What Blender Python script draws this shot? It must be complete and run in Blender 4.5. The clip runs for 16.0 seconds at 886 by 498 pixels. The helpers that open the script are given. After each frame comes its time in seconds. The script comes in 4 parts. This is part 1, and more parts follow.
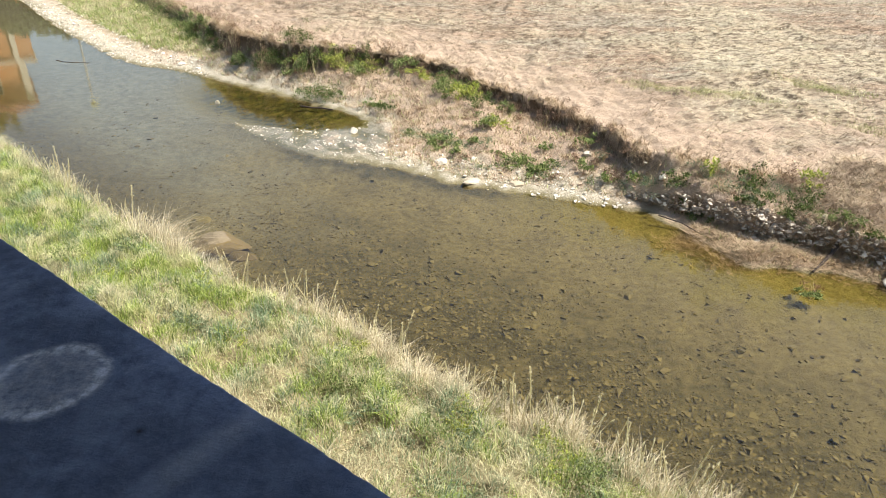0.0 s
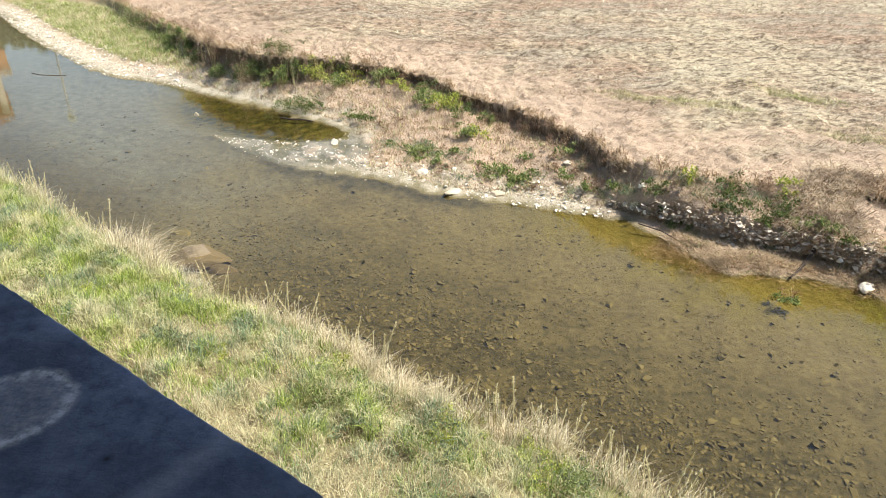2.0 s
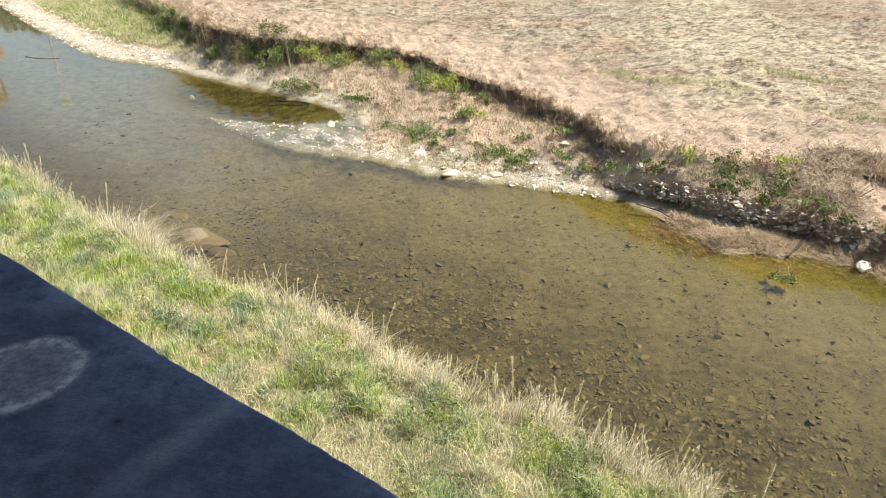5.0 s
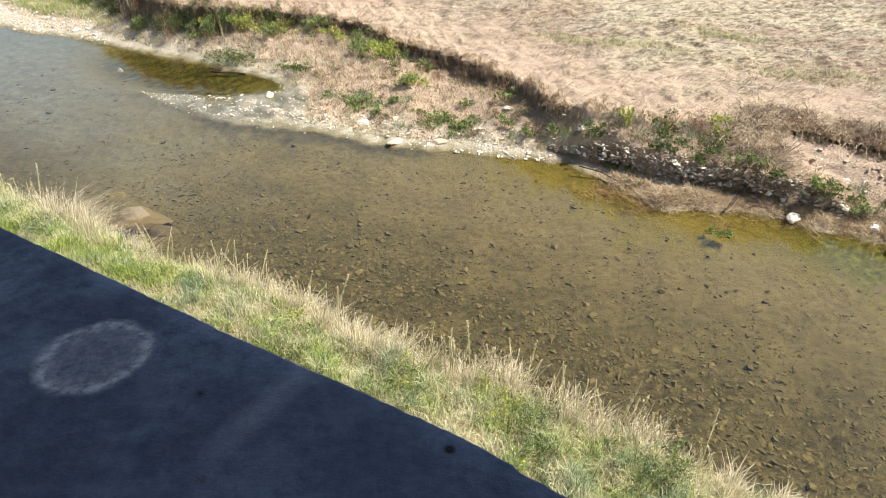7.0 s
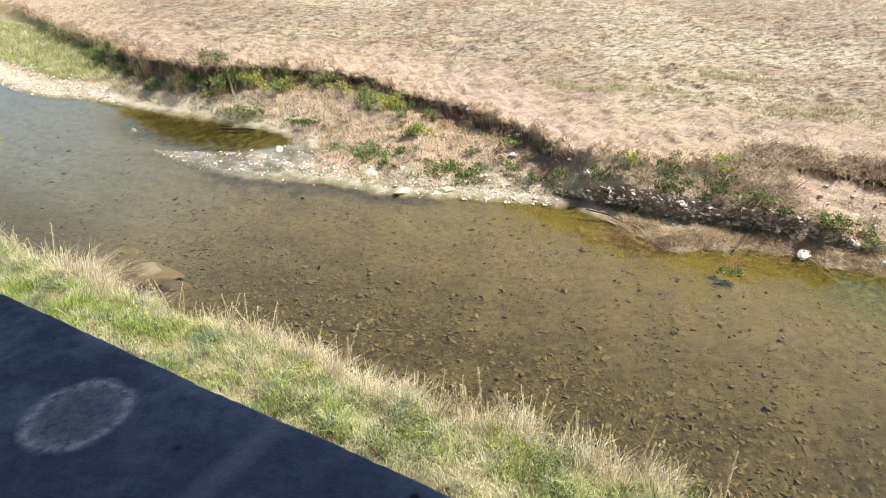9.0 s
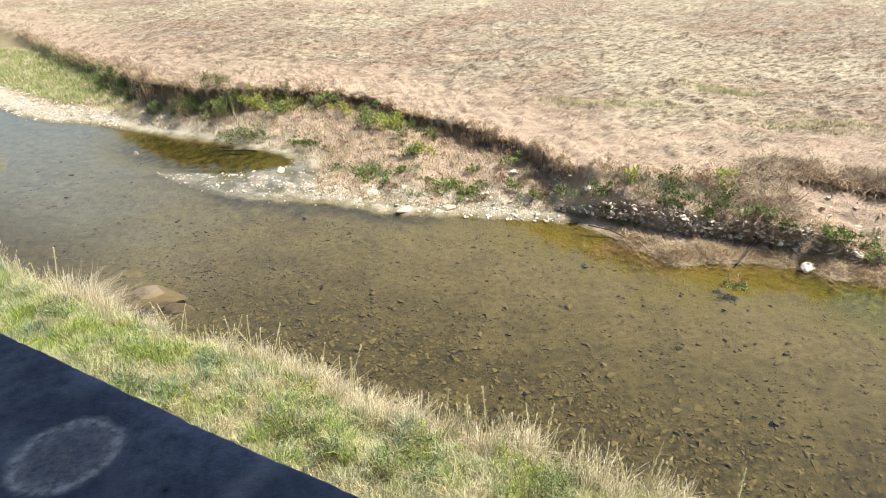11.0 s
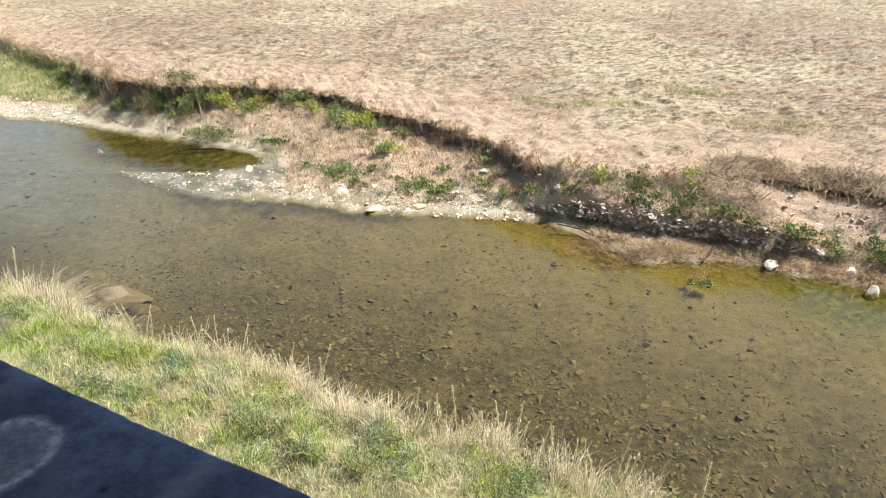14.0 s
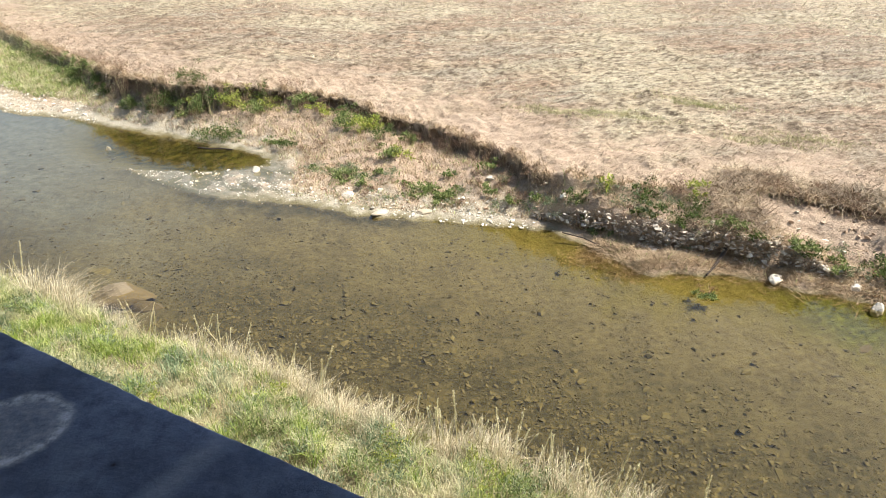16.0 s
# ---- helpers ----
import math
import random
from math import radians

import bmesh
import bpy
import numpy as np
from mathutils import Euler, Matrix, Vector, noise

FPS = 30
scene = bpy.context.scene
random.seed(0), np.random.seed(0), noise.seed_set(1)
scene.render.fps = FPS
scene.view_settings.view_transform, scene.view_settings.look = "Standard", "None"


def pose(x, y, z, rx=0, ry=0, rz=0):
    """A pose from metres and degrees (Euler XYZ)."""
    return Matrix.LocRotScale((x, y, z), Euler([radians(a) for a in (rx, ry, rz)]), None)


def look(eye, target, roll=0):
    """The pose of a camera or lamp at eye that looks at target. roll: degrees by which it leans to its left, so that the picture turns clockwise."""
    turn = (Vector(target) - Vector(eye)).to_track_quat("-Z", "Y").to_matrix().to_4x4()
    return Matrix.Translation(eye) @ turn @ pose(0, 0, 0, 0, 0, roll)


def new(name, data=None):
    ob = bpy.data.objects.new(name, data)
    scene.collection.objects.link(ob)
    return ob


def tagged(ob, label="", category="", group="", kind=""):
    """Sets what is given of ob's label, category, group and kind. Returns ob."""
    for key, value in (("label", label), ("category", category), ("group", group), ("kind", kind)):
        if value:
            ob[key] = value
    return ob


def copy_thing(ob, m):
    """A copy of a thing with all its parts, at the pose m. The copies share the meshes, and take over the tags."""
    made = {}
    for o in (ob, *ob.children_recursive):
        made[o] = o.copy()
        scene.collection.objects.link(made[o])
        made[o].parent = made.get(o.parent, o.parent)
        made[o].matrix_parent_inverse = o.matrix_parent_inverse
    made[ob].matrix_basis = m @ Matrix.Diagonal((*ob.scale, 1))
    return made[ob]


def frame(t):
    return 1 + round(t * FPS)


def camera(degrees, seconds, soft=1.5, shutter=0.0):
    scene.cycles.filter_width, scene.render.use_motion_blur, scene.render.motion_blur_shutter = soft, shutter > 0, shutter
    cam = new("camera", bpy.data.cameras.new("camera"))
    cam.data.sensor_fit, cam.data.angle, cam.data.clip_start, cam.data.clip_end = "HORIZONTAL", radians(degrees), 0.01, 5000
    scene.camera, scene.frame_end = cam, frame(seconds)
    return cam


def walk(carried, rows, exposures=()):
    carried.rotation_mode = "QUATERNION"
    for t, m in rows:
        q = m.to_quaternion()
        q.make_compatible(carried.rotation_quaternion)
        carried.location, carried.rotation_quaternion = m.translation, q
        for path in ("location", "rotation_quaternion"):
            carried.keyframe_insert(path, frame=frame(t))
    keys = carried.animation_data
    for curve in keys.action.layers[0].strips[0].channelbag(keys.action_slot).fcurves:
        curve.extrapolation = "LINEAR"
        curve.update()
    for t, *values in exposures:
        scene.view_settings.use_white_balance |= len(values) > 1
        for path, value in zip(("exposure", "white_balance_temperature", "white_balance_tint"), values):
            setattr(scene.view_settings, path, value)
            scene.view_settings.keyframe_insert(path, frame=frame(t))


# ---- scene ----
cam = camera(65.5, 16.0, soft=0.75)
PATH = [
    (0, (0.05, -0.282, 6.496), (0.045, 1.476, 5.542), 0.4),
    (0.5, (0.047, -0.28, 6.493), (0.045, 1.475, 5.534), 0.6),
    (1, (0.05, -0.279, 6.493), (0.061, 1.478, 5.538), 0.4),
    (1.5, (0.058, -0.286, 6.504), (0.089, 1.476, 5.559), 0.9),
    (2, (0.061, -0.276, 6.504), (0.107, 1.495, 5.576), 0.5),
    (2.5, (0.061, -0.277, 6.504), (0.1, 1.494, 5.575), 0.3),
    (3, (0.059, -0.282, 6.506), (0.093, 1.488, 5.576), 0.3),
    (5.5, (0.053, -0.3, 6.491), (0.122, 1.443, 5.512), 0.1),
    (6, (0.031, -0.326, 6.502), (0.236, 1.4, 5.512), 1.5),
    (6.5, (-0.024, -0.347, 6.508), (0.266, 1.337, 5.468), 2.5),
    (7, (-0.057, -0.344, 6.534), (0.154, 1.343, 5.481), 0.5),
    (7.5, (-0.032, -0.357, 6.557), (0.169, 1.382, 5.59), -0.8),
    (8, (-0.012, -0.363, 6.551), (0.212, 1.371, 5.58), -0.7),
    (8.5, (-0.024, -0.38, 6.558), (0.142, 1.379, 5.621), -0.7),
    (9, (-0.008, -0.375, 6.556), (0.178, 1.383, 5.621), -1.7),
    (9.5, (0.0, -0.376, 6.569), (0.179, 1.403, 5.673), -1.9),
    (12, (0.02, -0.347, 6.56), (0.226, 1.432, 5.671), -3.5),
    (12.5, (0.029, -0.351, 6.563), (0.254, 1.427, 5.675), -3.6),
    (13, (0.029, -0.353, 6.561), (0.254, 1.424, 5.672), -3.6),
    (13.5, (0.029, -0.354, 6.557), (0.276, 1.419, 5.665), -2.1),
    (14, (0.031, -0.356, 6.55), (0.295, 1.413, 5.656), -1.7),
    (14.5, (0.033, -0.358, 6.543), (0.323, 1.415, 5.664), -1.1),
    (15, (0.031, -0.366, 6.542), (0.312, 1.415, 5.675), -0.6),
    (15.5, (0.023, -0.369, 6.537), (0.296, 1.411, 5.667), 0.2),
    (16, (0.019, -0.369, 6.534), (0.273, 1.41, 5.657), -0.3),
]
walk(cam, [(t, look(eye, target, roll)) for t, eye, target, roll in PATH])

# ---- light ----
SUN_AZ, SUN_EL = radians(-8.0), radians(56.0)   # azimuth from +x towards +y
world = bpy.data.worlds.new("world")
scene.world = world
world.use_nodes = True
wn = world.node_tree.nodes
sky = wn.new("ShaderNodeTexSky")
sky.sky_type = "NISHITA"
sky.sun_disc = False
sky.sun_elevation = SUN_EL
sky.sun_rotation = radians(90.0) - SUN_AZ
sky.air_density, sky.dust_density = 1.15, 1.2
wn["Background"].inputs["Strength"].default_value = 0.095
world.node_tree.links.new(sky.outputs["Color"], wn["Background"].inputs["Color"])

sun = new("sun", bpy.data.lights.new("sun", "SUN"))
sun.data.energy = 5.0
sun.data.angle = radians(0.55)
sun.data.color = (1.0, 0.955, 0.88)
sun.matrix_world = look((math.cos(SUN_AZ) * 40, math.sin(SUN_AZ) * 40, 40 * math.tan(SUN_EL)), (0, 0, 0))
scene.view_settings.exposure = 1.06


# ---- materials ----
class Nodes:
    """A short way to write node trees."""

    def __init__(self, name):
        self.mat = bpy.data.materials.new(name)
        self.mat.use_nodes = True
        self.tree = self.mat.node_tree
        self.bsdf = self.tree.nodes["Principled BSDF"]
        self.out = self.tree.nodes["Material Output"]

    def add(self, kind, **values):
        node = self.tree.nodes.new("ShaderNode" + kind)
        for key, value in values.items():
            node.inputs[key.replace("_", " ")].default_value = value
        return node

    def link(self, a, b):
        self.tree.links.new(a, b)

    def coords(self, scale=(1, 1, 1), turn=0.0):
        geo = self.add("NewGeometry")
        mapping = self.add("Mapping")
        mapping.inputs["Scale"].default_value = scale
        mapping.inputs["Rotation"].default_value = (0, 0, turn)
        self.link(geo.outputs["Position"], mapping.inputs["Vector"])
        return mapping.outputs["Vector"]

    def noise(self, scale, detail=5.0, rough=0.6, vector=None, distortion=0.0):
        node = self.add("TexNoise", Scale=scale, Detail=detail, Roughness=rough, Distortion=distortion)
        self.link(vector or self.coords(), node.inputs["Vector"])
        return node.outputs["Fac"]

    def ramp(self, fac, *stops):
        node = self.add("ValToRGB")
        el = node.color_ramp.elements
        while len(el) < len(stops):
            el.new(0.5)
        for e, (at, color) in zip(el, stops):
            e.position = at
            e.color = (*color, 1) if isinstance(color, tuple) else (color, color, color, 1)
        self.link(fac, node.inputs["Fac"])
        return node.outputs["Color"]

    def mix(self, fac, a, b, blend="MIX"):
        node = self.add("Mix")
        node.data_type, node.blend_type = "RGBA", blend
        for value, socket in ((fac, node.inputs[0]), (a, node.inputs[6]), (b, node.inputs[7])):
            if isinstance(value, (int, float)):
                socket.default_value = value
            elif isinstance(value, tuple):
                socket.default_value = (*value, 1)
            else:
                self.link(value, socket)
        return node.outputs[2]

    def math(self, op, a, b=0.0):
        node = self.add("Math")
        node.operation = op
        for value, socket in ((a, node.inputs[0]), (b, node.inputs[1])):
            if isinstance(value, (int, float)):
                socket.default_value = value
            else:
                self.link(value, socket)
        return node.outputs[0]

    def attr(self, name):
        node = self.add("Attribute")
        node.attribute_name = name
        return node.outputs["Fac"]

    def island(self):
        return self.add("NewGeometry").outputs["Random Per Island"]

    def random(self):
        return self.add("ObjectInfo").outputs["Random"]

    def finish(self, color, rough=0.85, bump=None, strength=0.5, distance=0.02, spec=0.3):
        b = self.bsdf
        if isinstance(color, tuple):
            b.inputs["Base Color"].default_value = (*color, 1)
        else:
            self.link(color, b.inputs["Base Color"])
        if isinstance(rough, float):
            b.inputs["Roughness"].default_value = rough
        else:
            self.link(rough, b.inputs["Roughness"])
        b.inputs["Specular IOR Level"].default_value = spec
        if bump is not None:
            node = self.add("Bump", Strength=strength, Distance=distance)
            self.link(bump, node.inputs["Height"])
            self.link(node.outputs["Normal"], b.inputs["Normal"])
        return self.mat


RIVER_TURN = math.atan2(-0.6, 0.8)   # the river's direction in plan


def ground_material():
    n = Nodes("ground")
    grain, mid, big = n.noise(38, 6, 0.7), n.noise(6, 5, 0.6), n.noise(0.6, 4, 0.55)
    soil = n.mix(n.ramp(grain, (0.35, 0.0), (0.65, 1.0)), (0.16, 0.11, 0.072), (0.60, 0.465, 0.335))
    soil = n.mix(n.ramp(mid, (0.4, 0.0), (0.65, 0.7)), soil, (0.40, 0.295, 0.21))
    rows = n.noise(1.0, 5, 0.65, n.coords((0.22, 1.1, 1), -RIVER_TURN))
    straw = n.mix(n.ramp(grain, (0.35, 0.0), (0.65, 1.0)), (0.10, 0.065, 0.04), (0.52, 0.38, 0.26))
    pale = n.mix(n.ramp(grain, (0.35, 0.0), (0.65, 1.0)), (0.09, 0.072, 0.048), (0.50, 0.43, 0.32))
    straw = n.mix(n.ramp(rows, (0.42, 0.0), (0.6, 1.0)), straw, pale)
    # noise darkens the straw colour in patches and small gaps
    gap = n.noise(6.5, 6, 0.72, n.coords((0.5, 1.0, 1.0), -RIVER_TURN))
    straw = n.mix(n.ramp(n.noise(0.14, 3, 0.5), (0.46, 0.0), (0.60, 0.55)), straw, (0.47, 0.415, 0.28))
    dark_patch = n.noise(2.3, 5, 0.65, n.coords((0.35, 1.0, 1.0), -RIVER_TURN))
    straw = n.mix(n.ramp(dark_patch, (0.40, 0.42), (0.50, 0.0)), straw, (0.15, 0.105, 0.068))
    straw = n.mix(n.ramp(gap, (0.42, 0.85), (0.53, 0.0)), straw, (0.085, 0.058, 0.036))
    gravel = n.mix(n.ramp(n.noise(22, 6, 0.75), (0.35, 0.0), (0.7, 1.0)), (0.22, 0.185, 0.125), (0.60, 0.54, 0.42))
    turf = n.mix(n.ramp(grain, (0.35, 0.0), (0.65, 1.0)), (0.055, 0.055, 0.02), (0.34, 0.29, 0.15))
    bed = n.mix(n.ramp(n.noise(7, 8, 0.8), (0.34, 0.0), (0.68, 1.0)), (0.085, 0.071, 0.036), (0.245, 0.203, 0.106))
    bed = n.mix(n.ramp(big, (0.35, 0.0), (0.7, 0.6)), bed, (0.19, 0.162, 0.088))
    algae = n.mix(n.noise(14, 6, 0.7), (0.065, 0.056, 0.012), (0.265, 0.22, 0.06))
    weed = n.mix(n.ramp(n.noise(11, 7, 0.75), (0.4, 0.0), (0.68, 1.0)), (0.013, 0.013, 0.004), (0.105, 0.094, 0.02))
    mat = n.mix(n.ramp(n.noise(9, 7, 0.78), (0.4, 0.0), (0.66, 1.0)), (0.02, 0.027, 0.003), (0.20, 0.215, 0.02))
    weed = n.mix(n.attr("pool"), mat, weed)
    algae = n.mix(n.attr("weed"), algae, weed)
    # dark of deep water put into the bed near banks; wet gravel at spit
    dark_bed = n.mix(n.ramp(n.noise(7, 8, 0.8), (0.36, 0.0), (0.66, 1.0)), (0.027, 0.0235, 0.0105), (0.13, 0.109, 0.054))
    bed = n.mix(n.attr("dark_bed"), bed, dark_bed)
    # sky reflection put into the upstream bed as blue-grey; grey gravel on the spit
    sky_spit_grey = n.mix(n.ramp(n.noise(4, 7, 0.75), (0.35, 0.0), (0.68, 1.0)), (0.11, 0.112, 0.108), (0.22, 0.225, 0.22))
    bed = n.mix(n.attr("sky_spit_grey"), bed, sky_spit_grey)
    bed = n.mix(n.attr("algae"), bed, algae)
    col = n.mix(n.attr("straw"), soil, straw)
    col = n.mix(n.attr("gravel"), col, gravel)
    col = n.mix(n.attr("turf"), col, turf)
    # shade below the lip, put into the soil colour of the cut face
    lip_shade = n.mix(n.ramp(n.noise(26, 7, 0.75), (0.35, 0.0), (0.68, 1.0)), (0.035, 0.024, 0.015), (0.22, 0.15, 0.10))
    col = n.mix(n.attr("lip_shade"), col, lip_shade)
    col = n.mix(n.attr("bed"), col, bed)
    height = n.math("ADD", n.noise(30, 6, 0.7), n.math("MULTIPLY", n.noise(7, 4, 0.6), 1.5))
    return n.finish(col, 0.92, height, 0.8, 0.05, 0.2)


def water_material():
    n = Nodes("water")
    n.tree.nodes.remove(n.bsdf)
    ripple = n.noise(7, 3, 0.55, n.coords((1, 1, 1)))
    slow = n.noise(1.3, 2, 0.5)
    bump = n.add("Bump", Strength=0.10, Distance=0.01)
    n.link(n.math("ADD", ripple, n.math("MULTIPLY", slow, 2.0)), bump.inputs["Height"])
    clear = n.add("BsdfTransparent", Color=(0.90, 0.86, 0.69, 1))
    gloss = n.add("BsdfGlossy", Roughness=0.03)
    fres = n.add("Fresnel", IOR=1.5)
    for node in (gloss, fres):
        n.link(bump.outputs["Normal"], node.inputs["Normal"])
    mix = n.add("MixShader")
    n.link(fres.outputs["Fac"], mix.inputs[0])
    n.link(clear.outputs[0], mix.inputs[1])
    n.link(gloss.outputs[0], mix.inputs[2])
    n.link(mix.outputs[0], n.out.inputs["Surface"])
    return n.mat


def blade_material(name, dark, light, dry=None, dry_share=0.0, sheen=0.25, rows=False):
    """Grass or straw: every blade has its own tone, and patches differ."""
    n = Nodes(name)
    col = n.mix(n.island(), dark, light)
    if dry:
        patch = n.math("ADD", n.noise(1.6, 3, 0.6), n.math("MULTIPLY", n.island(), 0.25))
        col = n.mix(n.ramp(patch, (0.62 - dry_share * 0.5, 0.0), (0.80 - dry_share * 0.5, 1.0)), col, dry)
    if rows:
        # swaths left by the mower, along the river, with darker patches and small dark gaps
        swath = n.noise(1.0, 5, 0.65, n.coords((0.16, 0.85, 1), -RIVER_TURN))
        tone = n.math("ADD", n.math("MULTIPLY", swath, 0.75), n.math("MULTIPLY", n.noise(0.9, 5, 0.6), 0.25))
        col = n.mix(n.ramp(tone, (0.40, 1.0), (0.56, 0.0)), col, (0.26, 0.19, 0.125))
        col = n.mix(n.ramp(n.noise(0.14, 3, 0.5), (0.46, 0.0), (0.60, 0.55)), col, (0.70, 0.63, 0.43))
        dark_patch = n.noise(2.3, 5, 0.65, n.coords((0.35, 1.0, 1.0), -RIVER_TURN))
        col = n.mix(n.ramp(dark_patch, (0.40, 0.42), (0.50, 0.0)), col, (0.17, 0.125, 0.08))
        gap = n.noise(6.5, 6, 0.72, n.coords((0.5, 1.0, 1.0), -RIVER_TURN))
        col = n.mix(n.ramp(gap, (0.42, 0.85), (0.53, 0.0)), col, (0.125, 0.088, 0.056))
    n.finish(col, 0.6, spec=0.25)
    thin = n.add("BsdfTranslucent")
    n.link(col, thin.inputs["Color"])
    mix = n.add("MixShader", Fac=sheen)
    n.link(n.bsdf.outputs[0], mix.inputs[1])
    n.link(thin.outputs[0], mix.inputs[2])
    n.link(mix.outputs[0], n.out.inputs["Surface"])
    return n.mat


def parapet_material():
    n = Nodes("parapet_stone")
    base = n.mix(n.ramp(n.noise(45, 8, 0.75), (0.28, 0.0), (0.76, 1.0)), (0.054, 0.080, 0.150), (0.195, 0.255, 0.42))
    base = n.mix(n.ramp(n.noise(13, 6, 0.65), (0.5, 0.0), (0.72, 0.75)), base, (0.24, 0.31, 0.48))
    base = n.mix(n.ramp(n.noise(5, 4, 0.6), (0.44, 0.55), (0.60, 0.0)), base, (0.055, 0.075, 0.135))
    geo = n.add("NewGeometry")
    spot = n.add("VectorMath")
    spot.operation = "DISTANCE"
    wob = n.add("TexNoise", Scale=17.0, Detail=6.0, Roughness=0.6)
    n.link(geo.outputs["Position"], wob.inputs["Vector"])
    n.link(geo.outputs["Position"], spot.inputs[0])
    spot.inputs[1].default_value = RING
    r = n.math("ADD", spot.outputs["Value"], n.math("MULTIPLY", n.math("SUBTRACT", wob.outputs["Fac"], 0.5), 0.034))
    rim = n.ramp(r, (0.030, 0.30), (0.046, 0.42), (0.056, 1.0), (0.0645, 0.0))
    rim = n.math("MULTIPLY", rim, n.ramp(n.noise(75, 8, 0.75), (0.36, 0.12), (0.60, 1.0)))
    base = n.mix(n.math("MULTIPLY", rim, 0.95), base, (0.66, 0.73, 0.86))
    mp = n.add("Mapping")
    mp.inputs["Location"].default_value = (-STREAK[0], -STREAK[1], 0)
    n.link(geo.outputs["Position"], mp.inputs["Vector"])
    mp2 = n.add("Mapping")
    mp2.inputs["Rotation"].default_value = (0, 0, -math.atan2(0.08, 0.06))
    n.link(mp.outputs["Vector"], mp2.inputs["Vector"])
    sep = n.add("SeparateXYZ")
    n.link(mp2.outputs["Vector"], sep.inputs[0])
    along = n.ramp(n.math("ABSOLUTE", sep.outputs["X"]), (0.03, 1.0), (0.10, 0.0))
    across = n.ramp(n.math("ABSOLUTE", sep.outputs["Y"]), (0.004, 1.0), (0.022, 0.0))
    streak = n.math("MULTIPLY", n.math("MULTIPLY", along, across), n.noise(60, 6, 0.7))
    base = n.mix(n.math("MULTIPLY", streak, 0.5), base, (0.46, 0.54, 0.70))
    # dark spots in the colour stand in for the shade inside two pits
    for place, radius in (((0.008, 0.111, PARAPET_TOP), 0.006), ((-0.241, 0.213, PARAPET_TOP), 0.0035)):
        pit_shade = n.add("VectorMath")
        pit_shade.operation = "DISTANCE"
        n.link(geo.outputs["Position"], pit_shade.inputs[0])
        pit_shade.inputs[1].default_value = place
        base = n.mix(n.ramp(pit_shade.outputs["Value"], (radius * 0.7, 1.0), (radius * 1.3, 0.0)), base, (0.012, 0.012, 0.016))
    return n.finish(base, 0.9, n.noise(90, 7, 0.7), 0.5, 0.006, 0.25)


def plain(name, a, b, scale=8.0, rough=0.85, strength=0.4, distance=0.02):
    n = Nodes(name)
    fac = n.noise(scale, 6, 0.65)
    col = n.mix(n.math("ADD", n.math("MULTIPLY", fac, 0.7), n.math("MULTIPLY", n.random(), 0.3)), a, b)
    return n.finish(col, rough, fac, strength, distance)


PARAPET_TOP = 6.026
RING = (-0.367, 0.286, PARAPET_TOP)
STREAK = (-0.170, 0.190)

GROUND = ground_material()
WATER = water_material()
PARAPET = parapet_material()

# ---- plan: shores and the edge of the field, from upstream to downstream ----
SHORE_FAR = [(-200, 90), (-90, 68), (-50, 55), (-33, 48.5), (-27.5, 44.5), (-23.4, 39.9), (-20.1, 35.4), (-17.4, 32.2), (-14.7, 29.1), (-13.1, 27.3),
             (-11.8, 26.3), (-9.7, 25.4), (-7.9, 24.0), (-7.2, 23.4), (-6, 22.7), (-4.4, 21.45), (-3.2, 20.5), (-2.4, 19.7), (-2.4, 19.25),
             (-2.9, 19.0), (-4, 18.95), (-5.3, 19.15), (-6.3, 19.55), (-6.3, 19.35), (-5.1, 18.1), (-3.7, 16.85), (-1.9, 16.1), (-0.75, 15.6),
             (0.6, 14.8), (1.9, 14.4), (3.2, 13.9), (4.4, 13.4), (5, 12.6), (5.4, 11.85), (5.75, 11), (6.5, 10.9), (7.5, 10.8), (8.1, 10.2),
             (8.5, 9.9), (9.3, 9.45), (12, 7.2), (20, 0.4), (60, -33), (160, -115)]
LIP = [(-200, 96), (-90, 74), (-50, 60), (-31, 53), (-24, 49), (-19.5, 43.5), (-14.6, 36.0), (-12.13, 32.58), (-9.72, 28.54), (-7.97, 26.01), (-6.67, 24.65), (-5.58, 23.92), (-4.60, 23.56), (-3.65, 23.45), (-2.70, 23.16), (-1.76, 22.77), (-0.83, 22.39), (0.06, 21.57), (0.89, 20.48), (1.66, 19.47),
       (2.9, 18.0), (3.5, 17.05), (4.0, 15.9), (4.37, 14.8), (4.7, 14.25), (5.3, 13.8), (5.9, 13.5),
       (6.7, 13.0), (7.5, 12.4), (8.2, 12.45), (8.9, 12.5), (9.6, 12.0), (10.3, 11.4), (11, 10.3), (13.5, 8.2), (21, 1.6), (60, -30), (160, -111)]
LEDGE = [(-200, 94), (-50, 59), (-22, 45.5), (-9.5, 27.5), (0, 20), (2.6, 15.3), (3.7, 14.5), (4.46, 13.8), (5.45, 12.8), (6.35, 11.9), (7.34, 11.4), (8.24, 10.85),
         (9, 10.25), (10, 9.7), (12.6, 7.6), (20.6, 0.9), (60, -31), (160, -112)]
